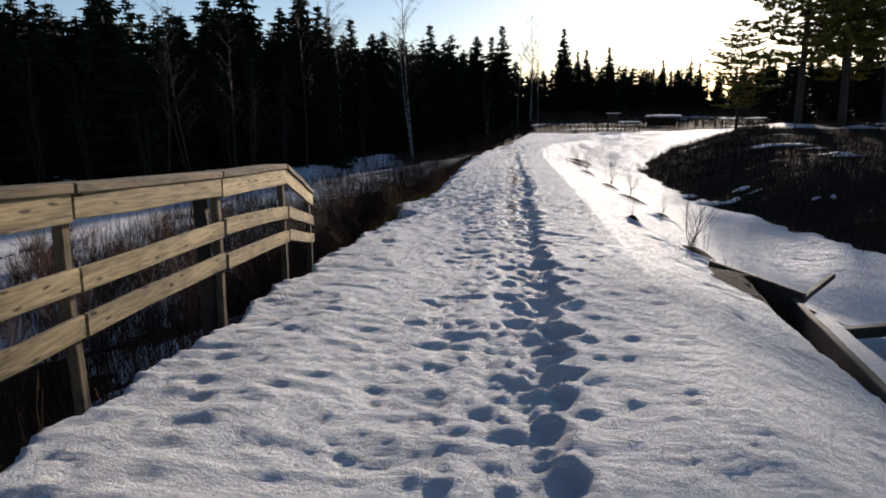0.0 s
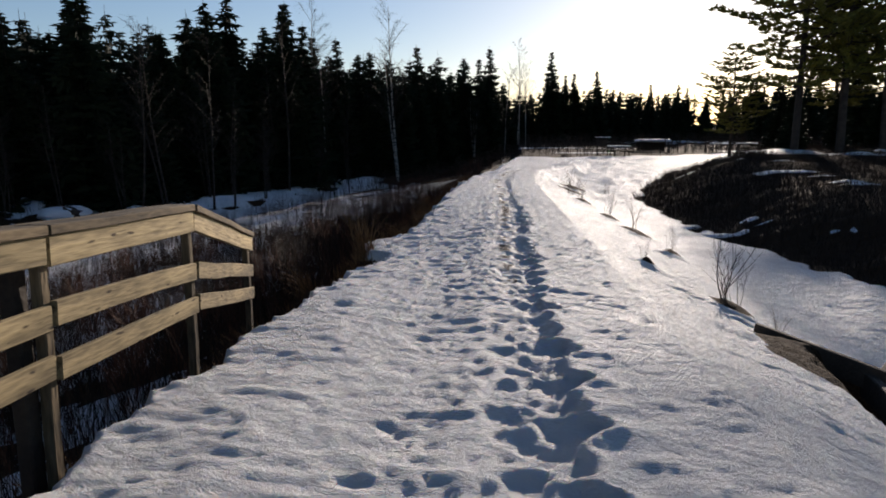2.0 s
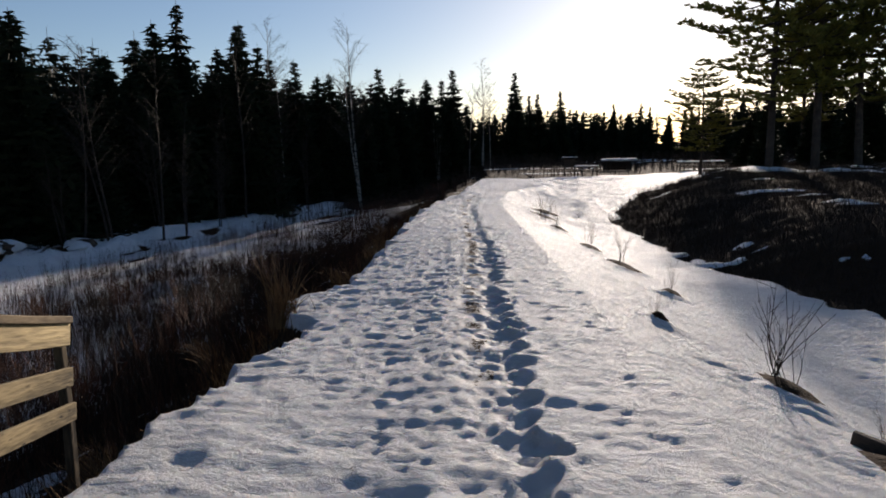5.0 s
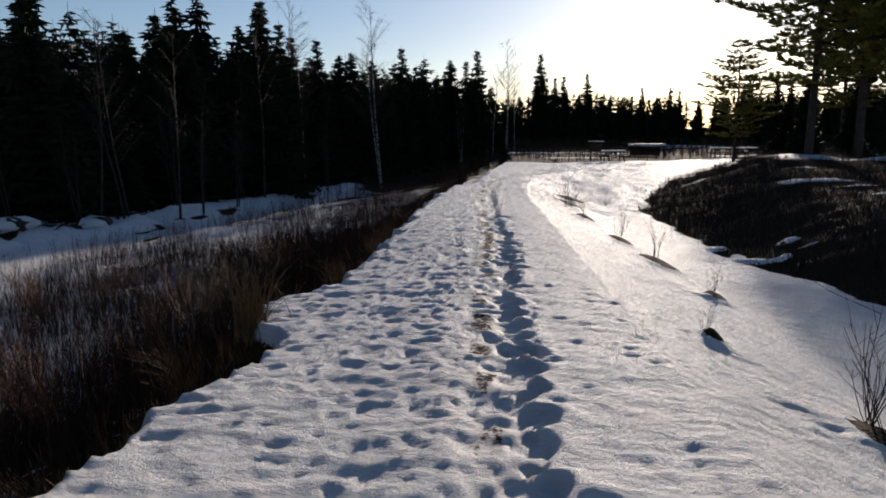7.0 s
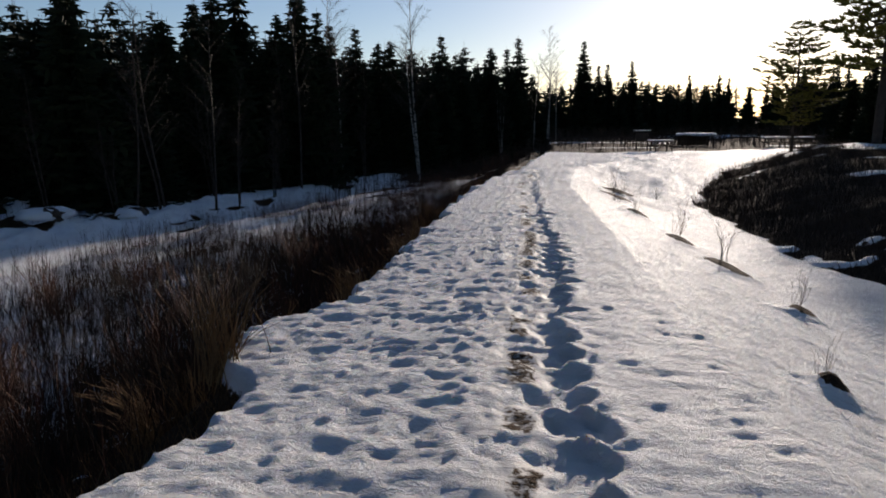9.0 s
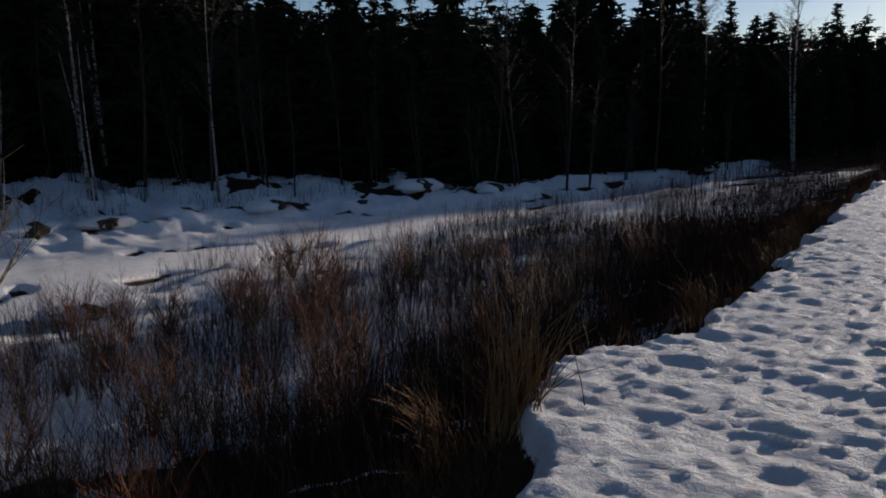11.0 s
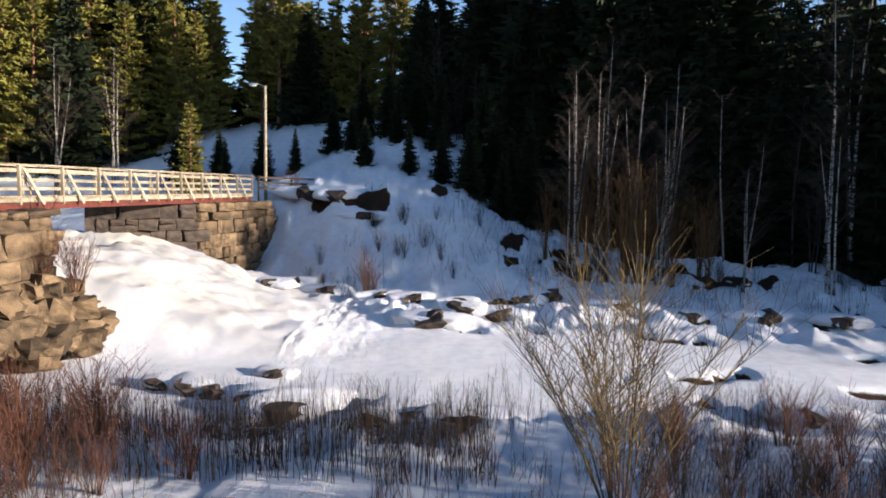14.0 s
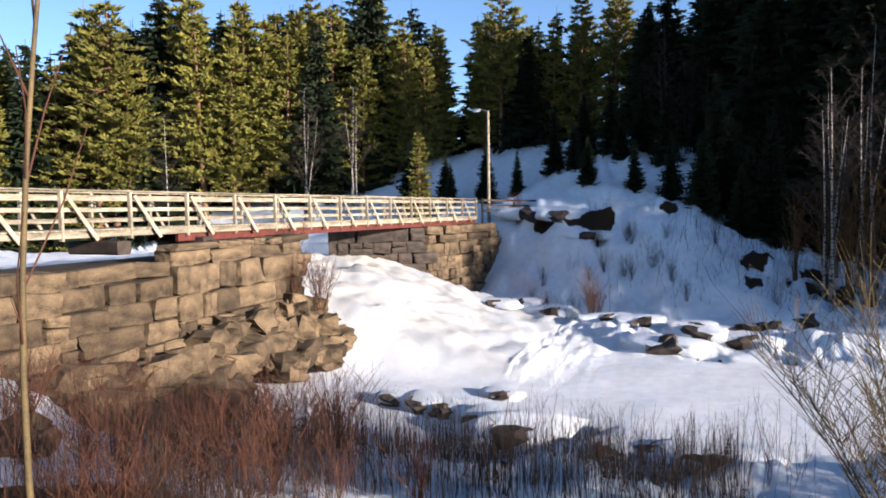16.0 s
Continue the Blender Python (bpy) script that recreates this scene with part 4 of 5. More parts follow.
# ---- the old timber sluice in the ditch ----
def sluice():
    rng = random.Random(22)
    f = thing("timber_sluice", Matrix.Translation((3.9, 1.5, -0.9)), "old broken dark timber sluice half buried in snow", "sluice")
    board("plank", (3.98, 3.0, -0.52), (3.38, -1.2, -0.36), 0.22, 0.07, WOOD_DARK, f, rng)
    board("plank", (4.15, 2.9, -0.62), (3.72, -1.2, -0.5), 0.30, 0.06, WOOD_DARK, f, rng, flat=True, label="wide plank covered in snow")
    board("snow_strip", (4.13, 2.75, -0.57), (3.72, -1.1, -0.45), 0.26, 0.05, SNOW, f, rng, flat=True, label="thick white snow")
    board("beam", (3.85, 2.25, -0.62), (5.6, 2.75, -0.62), 0.11, 0.1, WOOD_DARK, f, rng)
    board("pole", (4.0, 2.9, -0.5), (4.75, 3.9, -0.42), 0.06, 0.06, WOOD_DARK, f, rng)
    board("plank", (3.3, 3.65, -0.3), (4.05, 2.85, -0.46), 0.20, 0.05, WOOD_DARK, f, rng)
    board("plank", (3.95, 2.95, -1.2), (3.6, -1.2, -1.1), 0.9, 0.06, WOOD_DARK, f, rng)
    b = Bunch()
    b.add(np.array([[3.8, -2, -1.25], [6.6, -2, -1.25], [6.6, 2.9, -1.25], [3.8, 2.9, -1.25]], float), np.array([[0, 1, 2, 3]]))
    me = b.mesh("water")
    me.materials.append(WATER)
    tagged(new("water", me), "dark open water in the ditch", "water", kind="structure")


sluice()


# ---- footbridge ----
BA, BB = Vector((-10.7, -14.04)), Vector((-45.6, -10.8))
BD = (BB - BA).normalized()
BN = Vector((-BD.y, BD.x)) * -1.0  # to the south side
if BN.y > 0:
    BN = -BN


def bridge():
    rng = random.Random(23)
    f = thing("footbridge", Matrix.Translation((-25, -13, 0.9)), "long wooden footbridge with braced railings on a red steel beam", "bridge")
    n = 15
    step = (BB - BA).length / n
    for side in (0, 1):
        off = BN * (1.75 * side)
        for i in range(n + 1):
            p = BA + BD * (step * i) + off
            board("post", (p.x, p.y, 0.72), (p.x, p.y, 2.15), 0.13, 0.09, WOOD_GREY, f, rng)
            if i < n:
                o = -BN * 0.10 if side == 0 else BN * 0.10
                q0 = p + BD * 0.1 + o
                q1 = p + BD * (step * 0.42) + o * 2.2
                board("brace", (q0.x, q0.y, 2.05), (q1.x, q1.y, 0.72), 0.12, 0.05, WOOD_GREY, f, rng)
        for i in range(0, n, 3):
            p, q = BA + BD * (step * i) + off, BA + BD * (step * (i + 3) - 0.01) + off
            for z, w in ((1.98, 0.13), (1.62, 0.12), (1.3, 0.12)):
                s = BN * (-0.075 if side == 0 else 0.075) * -1
                board("rail", (p.x + s.x, p.y + s.y, z + rng.uniform(-0.01, 0.01)), (q.x + s.x, q.y + s.y, z), w, 0.035, WOOD_GREY, f, rng)
            board("handrail", (p.x, p.y, 2.18), (q.x, q.y, 2.18), 0.17, 0.045, WOOD_GREY, f, rng, flat=True)
            board("edge_beam", (p.x, p.y, 0.90), (q.x, q.y, 0.90), 0.2, 0.08, WOOD_GREY, f, rng)
    plank = board_mesh(2.05, 0.2, 0.045, rng)
    plank.materials.append(WOOD_GREY)
    k = int((BB - BA).length / 0.215)
    for i in range(k):
        p = BA + BD * (0.1 + 0.215 * i) - BN * 0.12
        ob = new("plank", plank)
        ob.parent = f
        m = Matrix((Vector((BN.x, BN.y, 0)), Vector((BD.x, BD.y, 0)), Vector((0, 0, BN.x * BD.y - BN.y * BD.x)))).transposed().to_4x4() @ Matrix.Rotation(radians(90), 4, "X")
        m.translation = Vector((p.x, p.y, 1.02 + rng.uniform(-0.006, 0.006))) - f.matrix_basis.translation
        ob.matrix_basis = m
    for s in (0.15, 1.55):
        a, b = BA + BD * 9.0 + BN * s, BB + BN * s
        board("steel_beam", (a.x, a.y, 0.66), (b.x, b.y, 0.66), 0.27, 0.14, RUST, f, rng, label="red painted steel beam")
    for d in (2.0, 6.5, 10.0):
        p = BA + BD * d - BN * 0.3
        q = p + BN * 2.2
        board("sleeper", (p.x, p.y, 0.45), (q.x, q.y, 0.45), 0.42, 0.5, WOOD_DARK, f, rng)


bridge()


# ---- approach fence and street lamp beyond the bridge ----
def approach_fence():
    rng = random.Random(24)
    pts = [(-46.4, -10.6, 2.15), (-49.2, -9.1, 2.12), (-51.9, -7.6, 2.1), (-54.5, -6.3, 2.07)]
    f = thing("rail_fence", Matrix.Translation((-50, -8.6, ground_z(-50, -8.6))), "grey wooden rail fence on the snowy far bank", "fence")
    for x, y, z in pts:
        board("post", (x, y, min(ground_z(x, y), z - 1.1) - 0.2), (x, y, z + 0.05), 0.12, 0.12, WOOD_DARK, f, rng)
    for a, b in zip(pts[:-1], pts[1:]):
        for dz in (0.0, -0.36, -0.72):
            board("rail", (a[0], a[1] + 0.08, a[2] + dz - 0.05), (b[0], b[1] + 0.08, b[2] + dz - 0.05), 0.13, 0.05, WOOD_DARK, f, rng)


approach_fence()


def street_lamp():
    x, y = -48.7, -10.8
    z0 = ground_z(x, y)
    f = thing("street_lamp", Matrix.Translation((x, y, z0)), "grey wooden pole with a small street lamp by the bridge", "street lamp")
    pole = Bunch()
    zs = np.linspace(-0.4, 8.45 - z0, 8)
    pole.tube(np.stack([0 * zs, 0 * zs, zs], -1), np.linspace(0.13, 0.09, 8), 10)
    part("pole", pole.mesh("pole"), WOOD_GREY, f)
    top = 8.35 - z0
    arm = Bunch()
    us = np.linspace(0, 1, 6)
    arm.tube(np.stack([0.1 * us, -0.55 * us, top + 0.18 * np.sin(us * 1.9)], -1), np.full(6, 0.025), 6)
    part("arm", arm.mesh("arm"), METAL, f)
    bm = bmesh.new()
    bmesh.ops.create_uvsphere(bm, u_segments=14, v_segments=8, radius=1.0)
    bmesh.ops.scale(bm, vec=(0.16, 0.36, 0.10), verts=bm.verts)
    bmesh.ops.translate(bm, vec=(0.12, -0.8, top + 0.17), verts=bm.verts)
    head = part("lamp_head", bm, METAL, f)
    bm = bmesh.new()
    bmesh.ops.create_uvsphere(bm, u_segments=12, v_segments=6, radius=1.0)
    bmesh.ops.scale(bm, vec=(0.13, 0.28, 0.09), verts=bm.verts)
    bmesh.ops.translate(bm, vec=(0.12, -0.82, top + 0.11), verts=bm.verts)
    part("glass_cover", bm, LAMP_GLASS, head)


street_lamp()


# ---- stone abutments ----
def block_mesh(rng):
    """A split granite block: flat broken faces, skewed corners, chipped edges."""
    bm = bmesh.new()
    bmesh.ops.create_cube(bm, size=1.0)
    for v in bm.verts:
        v.co += Vector((rng.uniform(-0.09, 0.06), rng.uniform(-0.10, 0.05), rng.uniform(-0.08, 0.05))) * (1 if v.co.x > 0 else -1)
    bmesh.ops.bevel(bm, geom=bm.edges[:], offset=0.055, segments=1, affect="EDGES")
    big = [e for e in bm.edges if e.calc_length() > 0.5]
    bmesh.ops.subdivide_edges(bm, edges=big, cuts=2, use_grid_fill=True)
    seed = Vector((rng.uniform(0, 90), rng.uniform(0, 90), 0))
    for v in bm.verts:
        v.co += noise.noise_vector(v.co * 2.6 + seed) * 0.06
    me = bpy.data.meshes.new("block")
    bm.to_mesh(me)
    bm.free()
    return me


def stone_wall(name, runs, label, seed, size=(1.05, 0.66), mat=STONE, thick=0.7):
    """Courses of rough blocks along runs of (start, end, foot, top, batter)."""
    rng = random.Random(seed)
    f = thing(name, None, label, "stone wall")
    meshes = [block_mesh(rng) for k in range(16)]
    for me in meshes:
        me.materials.append(mat)
    for (a, b, foot, top, batter) in runs:
        a, b = Vector(a), Vector(b)
        d = (b - a).normalized()
        nrm = Vector((-d.y, d.x))
        ang = math.atan2(d.y, d.x)
        z = foot
        while z < top - 0.1:
            h = min(size[1] * rng.uniform(0.6, 1.4), top - z)
            if top - z - h < 0.2:
                h = top - z
            x = rng.uniform(-0.3, 0.0)
            out = -batter * (top - z)
            while x < (b - a).length:
                w = size[0] * rng.choice((0.5, 0.7, 0.9, 1.1, 1.5, 2.0)) * rng.uniform(0.85, 1.15)
                split = h > 0.6 and w < 1.0 and rng.random() < 0.4
                for part_h, dz in (((h * 0.55, 0.0), (h * 0.45, h * 0.55)) if split else ((h, 0.0),)):
                    p = a + d * (x + w / 2) + nrm * (out + rng.uniform(-0.14, 0.14))
                    ob = new("block", rng.choice(meshes))
                    ob.parent = f
                    ob.matrix_basis = Matrix.LocRotScale((p.x, p.y, z + dz + part_h / 2), Euler((rng.uniform(-0.06, 0.06), rng.uniform(-0.07, 0.07), ang + rng.choice((0, math.pi)) + rng.uniform(-0.1, 0.1))), (w * 0.97, thick * rng.uniform(0.9, 1.15), part_h * rng.uniform(0.94, 1.06)))
                x += w
            z += h
    return f


def core(name, corners, z0, z1, label):
    bm = bmesh.new()
    lo = [bm.verts.new((x, y, z0)) for x, y in corners]
    hi = [bm.verts.new((x, y, z1)) for x, y in corners]
    n = len(corners)
    for i in range(n):
        bm.faces.new((lo[i], lo[(i + 1) % n], hi[(i + 1) % n], hi[i]))
    bm.faces.new(hi)
    bmesh.ops.recalc_face_normals(bm, faces=bm.faces)
    me = bpy.data.meshes.new(name)
    bm.to_mesh(me)
    bm.free()
    me.materials.append(ROCK)
    return tagged(new(name, me), label, "stone fill", kind="structure")


stone_wall("stone_abutment", [((-9.5, -12.2), (-17.6, -12.2), -4.4, 0.05, 0.22), ((-17.5, -11.9), (-24.0, -11.7), -4.4, 0.55, 0.04), ((-24.1, -11.6), (-24.9, -15.5), -4.4, 0.55, 0.03)],
           "rough granite block abutment of the footbridge, lit warm", 31)
core("abutment_fill_near", ((-9.5, -12.25), (-23.9, -12.1), (-24.5, -15.4), (-9.5, -15.6)), -4.6, -0.05, "dark rubble fill of the near abutment")
stone_wall("stone_abutment", [((-37.6, -11.5), (-45.8, -9.9), -3.9, 0.55, 0.06)], "dark granite block abutment on the far bank", 32, (0.9, 0.6))
core("abutment_fill_far", ((-34.0, -15.6), (-37.7, -11.9), (-46.5, -10.2), (-46.5, -15.6)), -4.6, 0.5, "dark rubble fill of the far abutment")


# the darker rock colour stands in for shade on this front
stone_wall("stone_abutment", [((-34.6, -15.4), (-37.6, -11.6), -3.6, 0.5, 0.04)], "stone front of the far abutment, coloured dark for shade", 34, (1.0, 0.6), ROCK)


# ---- boulders and river stones ----
def boulders():
    rng = random.Random(33)
    kinds = [stone_mesh(rng, 1 + 0.01 * k, 1, 1, 0.3, 2, 0.3) for k in range(8)]
    dark = [k.copy() for k in kinds]
    for k in kinds:
        k.materials.append(STONE)
    for k in dark:
        k.materials.append(ROCK)

    def lay_stone(x, y, z, s, pool, label, group, flat=0.7):
        ob = new("boulder", rng.choice(pool))
        ob.matrix_basis = Matrix.LocRotScale((x, y, z), Euler((rng.uniform(-0.3, 0.3), rng.uniform(-0.3, 0.3), rng.uniform(0, 6.28))), (s * rng.uniform(0.8, 1.4), s, s * flat))
        tagged(ob, label, "boulder", group)
        return ob

    for k in range(46):
        u = rng.random()
        x, y = -18.5 - 6.3 * u + rng.uniform(-0.5, 0.5), -11.2 + rng.uniform(0, 2.3) * (0.35 + 0.65 * u)
        z = -4.3 + max(0, (-9.2 - y)) * 0.95 + rng.uniform(-0.2, 0.5)
        lay_stone(x, y, z, rng.uniform(0.55, 1.15), kinds, "rough brown boulder at the foot of the stone abutment", "boulders below the abutment", 0.8)
    for k in range(30):
        x, y = -10.5 - 8.5 * rng.random(), -11.4 + rng.uniform(0, 1.6)
        z = -3.9 + (-9.8 - y) * 0.8 + rng.uniform(-0.2, 0.5)
        lay_stone(x, y, z, rng.uniform(0.7, 1.4), kinds, "rough brown boulder at the foot of the stone abutment", "boulders below the abutment", 0.7)
    spots = [(-17.6, -1.3, 0.9), (-18.4, -2.3, 0.75), (-18.2, -0.3, 0.6), (-17.5, 2.25, 0.75), (-17.0, 1.2, 0.5), (-17.9, 3.1, 0.45), (-16.7, 3.5, 0.85), (-19.3, -3.6, 0.6), (-19.6, -4.6, 0.7), (-19.9, -5.6, 0.55), (-21.5, -2.6, 0.5),
             (-29.7, 1.9, 1.0), (-30.7, 3.2, 0.8), (-31.5, 4.9, 1.0), (-35.3, 7.6, 1.1), (-34.4, 6.2, 0.8), (-33.0, 3.0, 0.7), (-33.8, 0.8, 0.8), (-35.0, -1.0, 0.7), (-36.5, -4.0, 0.9), (-37.0, -6.0, 0.8), (-35.5, -6.8, 0.7),
             (-32.0, 10.5, 0.9), (-31.4, 13.5, 0.8), (-30.8, 16.5, 1.0), (-29.8, 19.5, 0.7), (-29.5, 23.0, 0.9), (-28.0, 27.5, 0.9), (-26.3, 32.0, 0.8), (-25.0, 36.5, 0.9), (-23.5, 42.0, 0.9), (-16.4, 11.7, 0.6), (-47.5, -7.5, 1.3), (-46.6, -5.4, 1.2), (-44.0, -3.0, 0.8)]
    for x, y, s in spots:
        z = ground_z(x, y)
        lay_stone(x, y, z + 0.10 * s, s, dark, "dark wet river stone with a cap of snow", "river stones", 0.6)
        me = stone_mesh(rng, 1.0, 1.0 + 0.01 * len(bpy.data.meshes) % 1, 1.0, 0.16, 4, 0.8)
        me.materials.append(SNOW)
        for q in me.polygons:
            q.use_smooth = True
        cap = new("snow_cap", me)
        cap.matrix_basis = Matrix.LocRotScale((x - 0.5 * s, y + rng.uniform(-0.2, 0.2) * s, z + 0.16 * s), Euler((0, 0.12, rng.uniform(-0.6, 0.6))), (s * 1.5, s * rng.uniform(1.3, 2.2), s * 0.62))
        tagged(cap, "rounded white snow cap lying on a river stone", "snow", "snow caps")


boulders()


# ---- shrubs, brush, grass ----
def shrub(name, made, mat, label, group=""):
    root = thing(name, None, label, "shrub", group)
    for piece in made:
        part("branch", mesh_from(*piece, "branch"), mat, root)
    return root


def shrubs():
    rng = random.Random(41)
    nr = np.random.default_rng(42)
    brown = [shrub("bush", shrub_arrays(nr, 1.5, 0.55, 22, 7, 0.007), TWIG, "bare brown bush standing in snow") for _ in range(3)]
    red = [shrub("bush", shrub_arrays(nr, 1.7, 0.9, 20, 10, 0.011), TWIG_RED, "bare reddish bush standing in snow") for _ in range(3)]
    gold = [shrub("willow_bush", shrub_arrays(nr, 3.6, 0.7, 22, 6, 0.014), SHOOTS, "tall bare willow bush with golden shoots on the river bank") for _ in range(2)]
    big = shrub("willow_bush", shrub_arrays(nr, 4.2, 2.6, 22, 36, 0.015, 5, 22), TWIG_YELLOW, "large bare willow bush with yellowish branches below the dike")
    thin = [shrub("sapling", shrub_arrays(nr, 0.9, 0.42, 9, 3, 0.005), TWIG, "thin bare sapling shoots in the snow slope") for _ in range(2)]
    plant(big, -10.6, 5.9, 1.0, 20, rng)
    for x, y, s in ((3.4, 4.95, 1.0), (3.55, 5.1, 0.8), (2.8, 6.4, 0.3), (3.98, 10.2, 0.5), (3.38, 14.1, 0.7), (3.7, 12.3, 0.75), (3.1, 17, 0.6), (2.9, 19, 0.8), (3.0, 21.5, 0.8), (3.6, 23, 0.7), (4.6, 24.0, 0.6), (3.5, 3.6, 0.35), (7.4, 8.8, 0.6), (7.0, 11.3, 0.6)):
        plant(rng.choice(thin), x, y, s, rng=rng, sink=0.02)
    for x, y, s in ((-38.5, 11, 1.0), (-37.8, 12.6, 1.1), (-39.5, 9.3, 0.9), (-38.2, 14.6, 0.95), (-38.9, 10.1, 1.05), (-37.4, 11.8, 1.0), (-38.8, 13.6, 1.1), (-40.0, 12.5, 1.1), (-37.2, 16.2, 0.8), (-41.0, 8.0, 0.8), (-39.2, 16.4, 0.9)):
        plant(rng.choice(gold), x, y, s * 1.7, rng=rng)
    plant(gold[0], -36.0, -1.9, 0.8, rng=rng)
    plant(red[0], -36.3, -1.7, 1.2, rng=rng)
    for x, y, s in ((-23.6, -10.2, 1.2), (-24.2, -10.6, 1.0), (-23.2, -11.0, 1.0), (-48.6, -8.8, 1.0), (-47.8, -8.4, 0.8), (-25.2, -12.4, 1.0)):
        ob = plant(rng.choice(red), x, y, s, rng=rng)
        if y < -10:
            ob.location.z = max(ob.location.z, -2.4 - 0.8 * (y + 10.0))
    for k in range(44):
        x, y = rng.uniform(-16, -6.0), rng.uniform(-10.5, -1.0)
        if y > -4 and x < -12:
            continue
        plant(rng.choice(red if rng.random() < 0.6 else brown), x, y, rng.uniform(0.7, 1.25), rng=rng)
    for k in range(85):
        x, y = rng.uniform(-15, -3.5), rng.uniform(5.5, 18)
        plant(rng.choice(red if rng.random() < 0.5 else brown), x, y, rng.uniform(0.6, 1.0), rng=rng)
    for k in range(40):
        u = rng.uniform(0, 1)
        x, y = -37 - 8 * rng.random() + 4 * u, -6 + 36 * u
        plant(rng.choice(brown), x, y, rng.uniform(0.5, 1.1), rng=rng)
    for proto in (*brown, *red, *gold, big, *thin):
        for o in (*proto.children_recursive, proto):
            bpy.data.objects.remove(o)
    # a tall young stem close by
    st = thing("young_aspen", Matrix.Translation((-3.7, -0.75, ground_z(-3.7, -0.75) - 0.1)), "slender young aspen with greenish yellow bark and few twigs", "tree")
    b, w = Bunch(), Bunch()
    zs = np.linspace(0, 7.0, 12)
    px, py = 0.16 * np.sin(zs * 0.7) - 0.02 * zs, 0.10 * np.cos(zs * 0.6) + 0.03 * zs
    b.tube(np.stack([px, py, zs], -1), np.linspace(0.026, 0.008, 12), 8)
    part("trunk", b.mesh("trunk"), TWIG_YELLOW, st)
    for k in range(22):
        z = nr.uniform(2.0, 6.6)
        o = np.array([np.interp(z, zs, px), np.interp(z, zs, py), z])
        a = nr.uniform(0, 6.28)
        d = np.array([math.cos(a) * 0.5, math.sin(a) * 0.5, 1.0])
        L = nr.uniform(0.4, 1.1)
        w.tube([o, o + d * L * 0.5 + nr.normal(0, 0.03, 3), o + d * L], [0.009, 0.006, 0.003], 4)
    part("twig_crown", w.mesh("twig_crown"), TWIG_RED, st)


shrubs()


def scatter_stems(name, mat, label, category, count, region, height, thick, seed, twigs=2, lean=0.25):
    """Countless thin stems, one mesh. region: makes n places as arrays x, y."""
    r = np.random.default_rng(seed)
    x, y = region(r, count)
    h, *_ = lay(x, y)
    n = len(x)
    H = height[0] + (height[1] - height[0]) * r.random(n) ** 1.6
    a = r.uniform(0, 6.28, n)
    le = r.uniform(0, lean, n) * H
    base = np.stack([x, y, h - 0.05], -1)
    top = base + np.stack([np.cos(a) * le, np.sin(a) * le, H], -1)
    mid = base * 0.5 + top * 0.5 + r.normal(0, 0.03, (n, 3)) * H[:, None]
    segs = [(base, mid, thick, thick * 0.7), (mid, top, thick * 0.7, thick * 0.25)]
    for k in range(twigs):
        f = r.uniform(0.3, 0.9, n)[:, None]
        s = base * (1 - f) + top * f
        d = np.stack([r.normal(0, 0.35, n), r.normal(0, 0.35, n), np.full(n, 0.8)], -1) * (H * r.uniform(0.15, 0.4, n))[:, None]
        segs.append((s, s + d, thick * 0.5, thick * 0.2))
    cos, qs, off = [], [], 0
    for s, e, r0, r1 in segs:
        m = len(s)
        ring = []
        for p, rad in ((s, r0), (e, r1)):
            for q in (0, 2.094, 4.189):
                ring.append(p + np.stack([np.full(m, math.cos(q) * rad), np.full(m, math.sin(q) * rad), np.zeros(m)], -1))
        cos.append(np.stack(ring, 1).reshape(-1, 3))
        i = off + np.arange(m)[:, None] * 6
        for k in range(3):
            qs.append(np.concatenate([i + k, i + (k + 1) % 3, i + 3 + (k + 1) % 3, i + 3 + k], 1))
        off += m * 6
    me = mesh_from(np.concatenate(cos), np.concatenate(qs), name)
    me.materials.append(mat)
    return tagged(new(name, me), label, category, kind="stuff")


def brush_flat(r, n):
    y = r.uniform(-7, 46, n * 2)
    near, left = along(y, NEAR_BANK), along(y, LEFT)
    x = left - 1.2 - (left - near - 0.5) * r.random(n * 2) ** 1.5
    keep = (fractal(x * 0.35, y * 0.35, 301, 3) + 0.35 * smooth_noise(x * 0.9, y * 0.9, 305)) > 0.05
    x, y = x[keep], y[keep]
    return x[:n], y[:n]


def bank_edge(r, n):
    y = r.uniform(-6, 22, n)
    x = along(y, LEFT) - 0.12 - 1.7 * r.random(n) ** 1.3
    return x, y


def heath_area(r, n):
    y = r.uniform(3, 54, n * 2)
    x = 5.0 + 26 * r.random(n * 2) ** 1.4
    _, bare, *_ = lay(x, y)
    k = bare > 0.6
    return x[k][:n], y[k][:n]


def river_reeds(r, n):
    y = r.uniform(-9, 4, n)
    x = r.uniform(-16.5, -11.5, n)
    return x, y


def far_slope(r, n):
    y = r.uniform(-5, 40, n)
    x = along(y, FAR_BANK) - 1.5 - 13 * r.random(n) ** 1.2
    k = fractal(x * 0.4, y * 0.4, 321, 3) > -0.02
    return x[k], y[k]


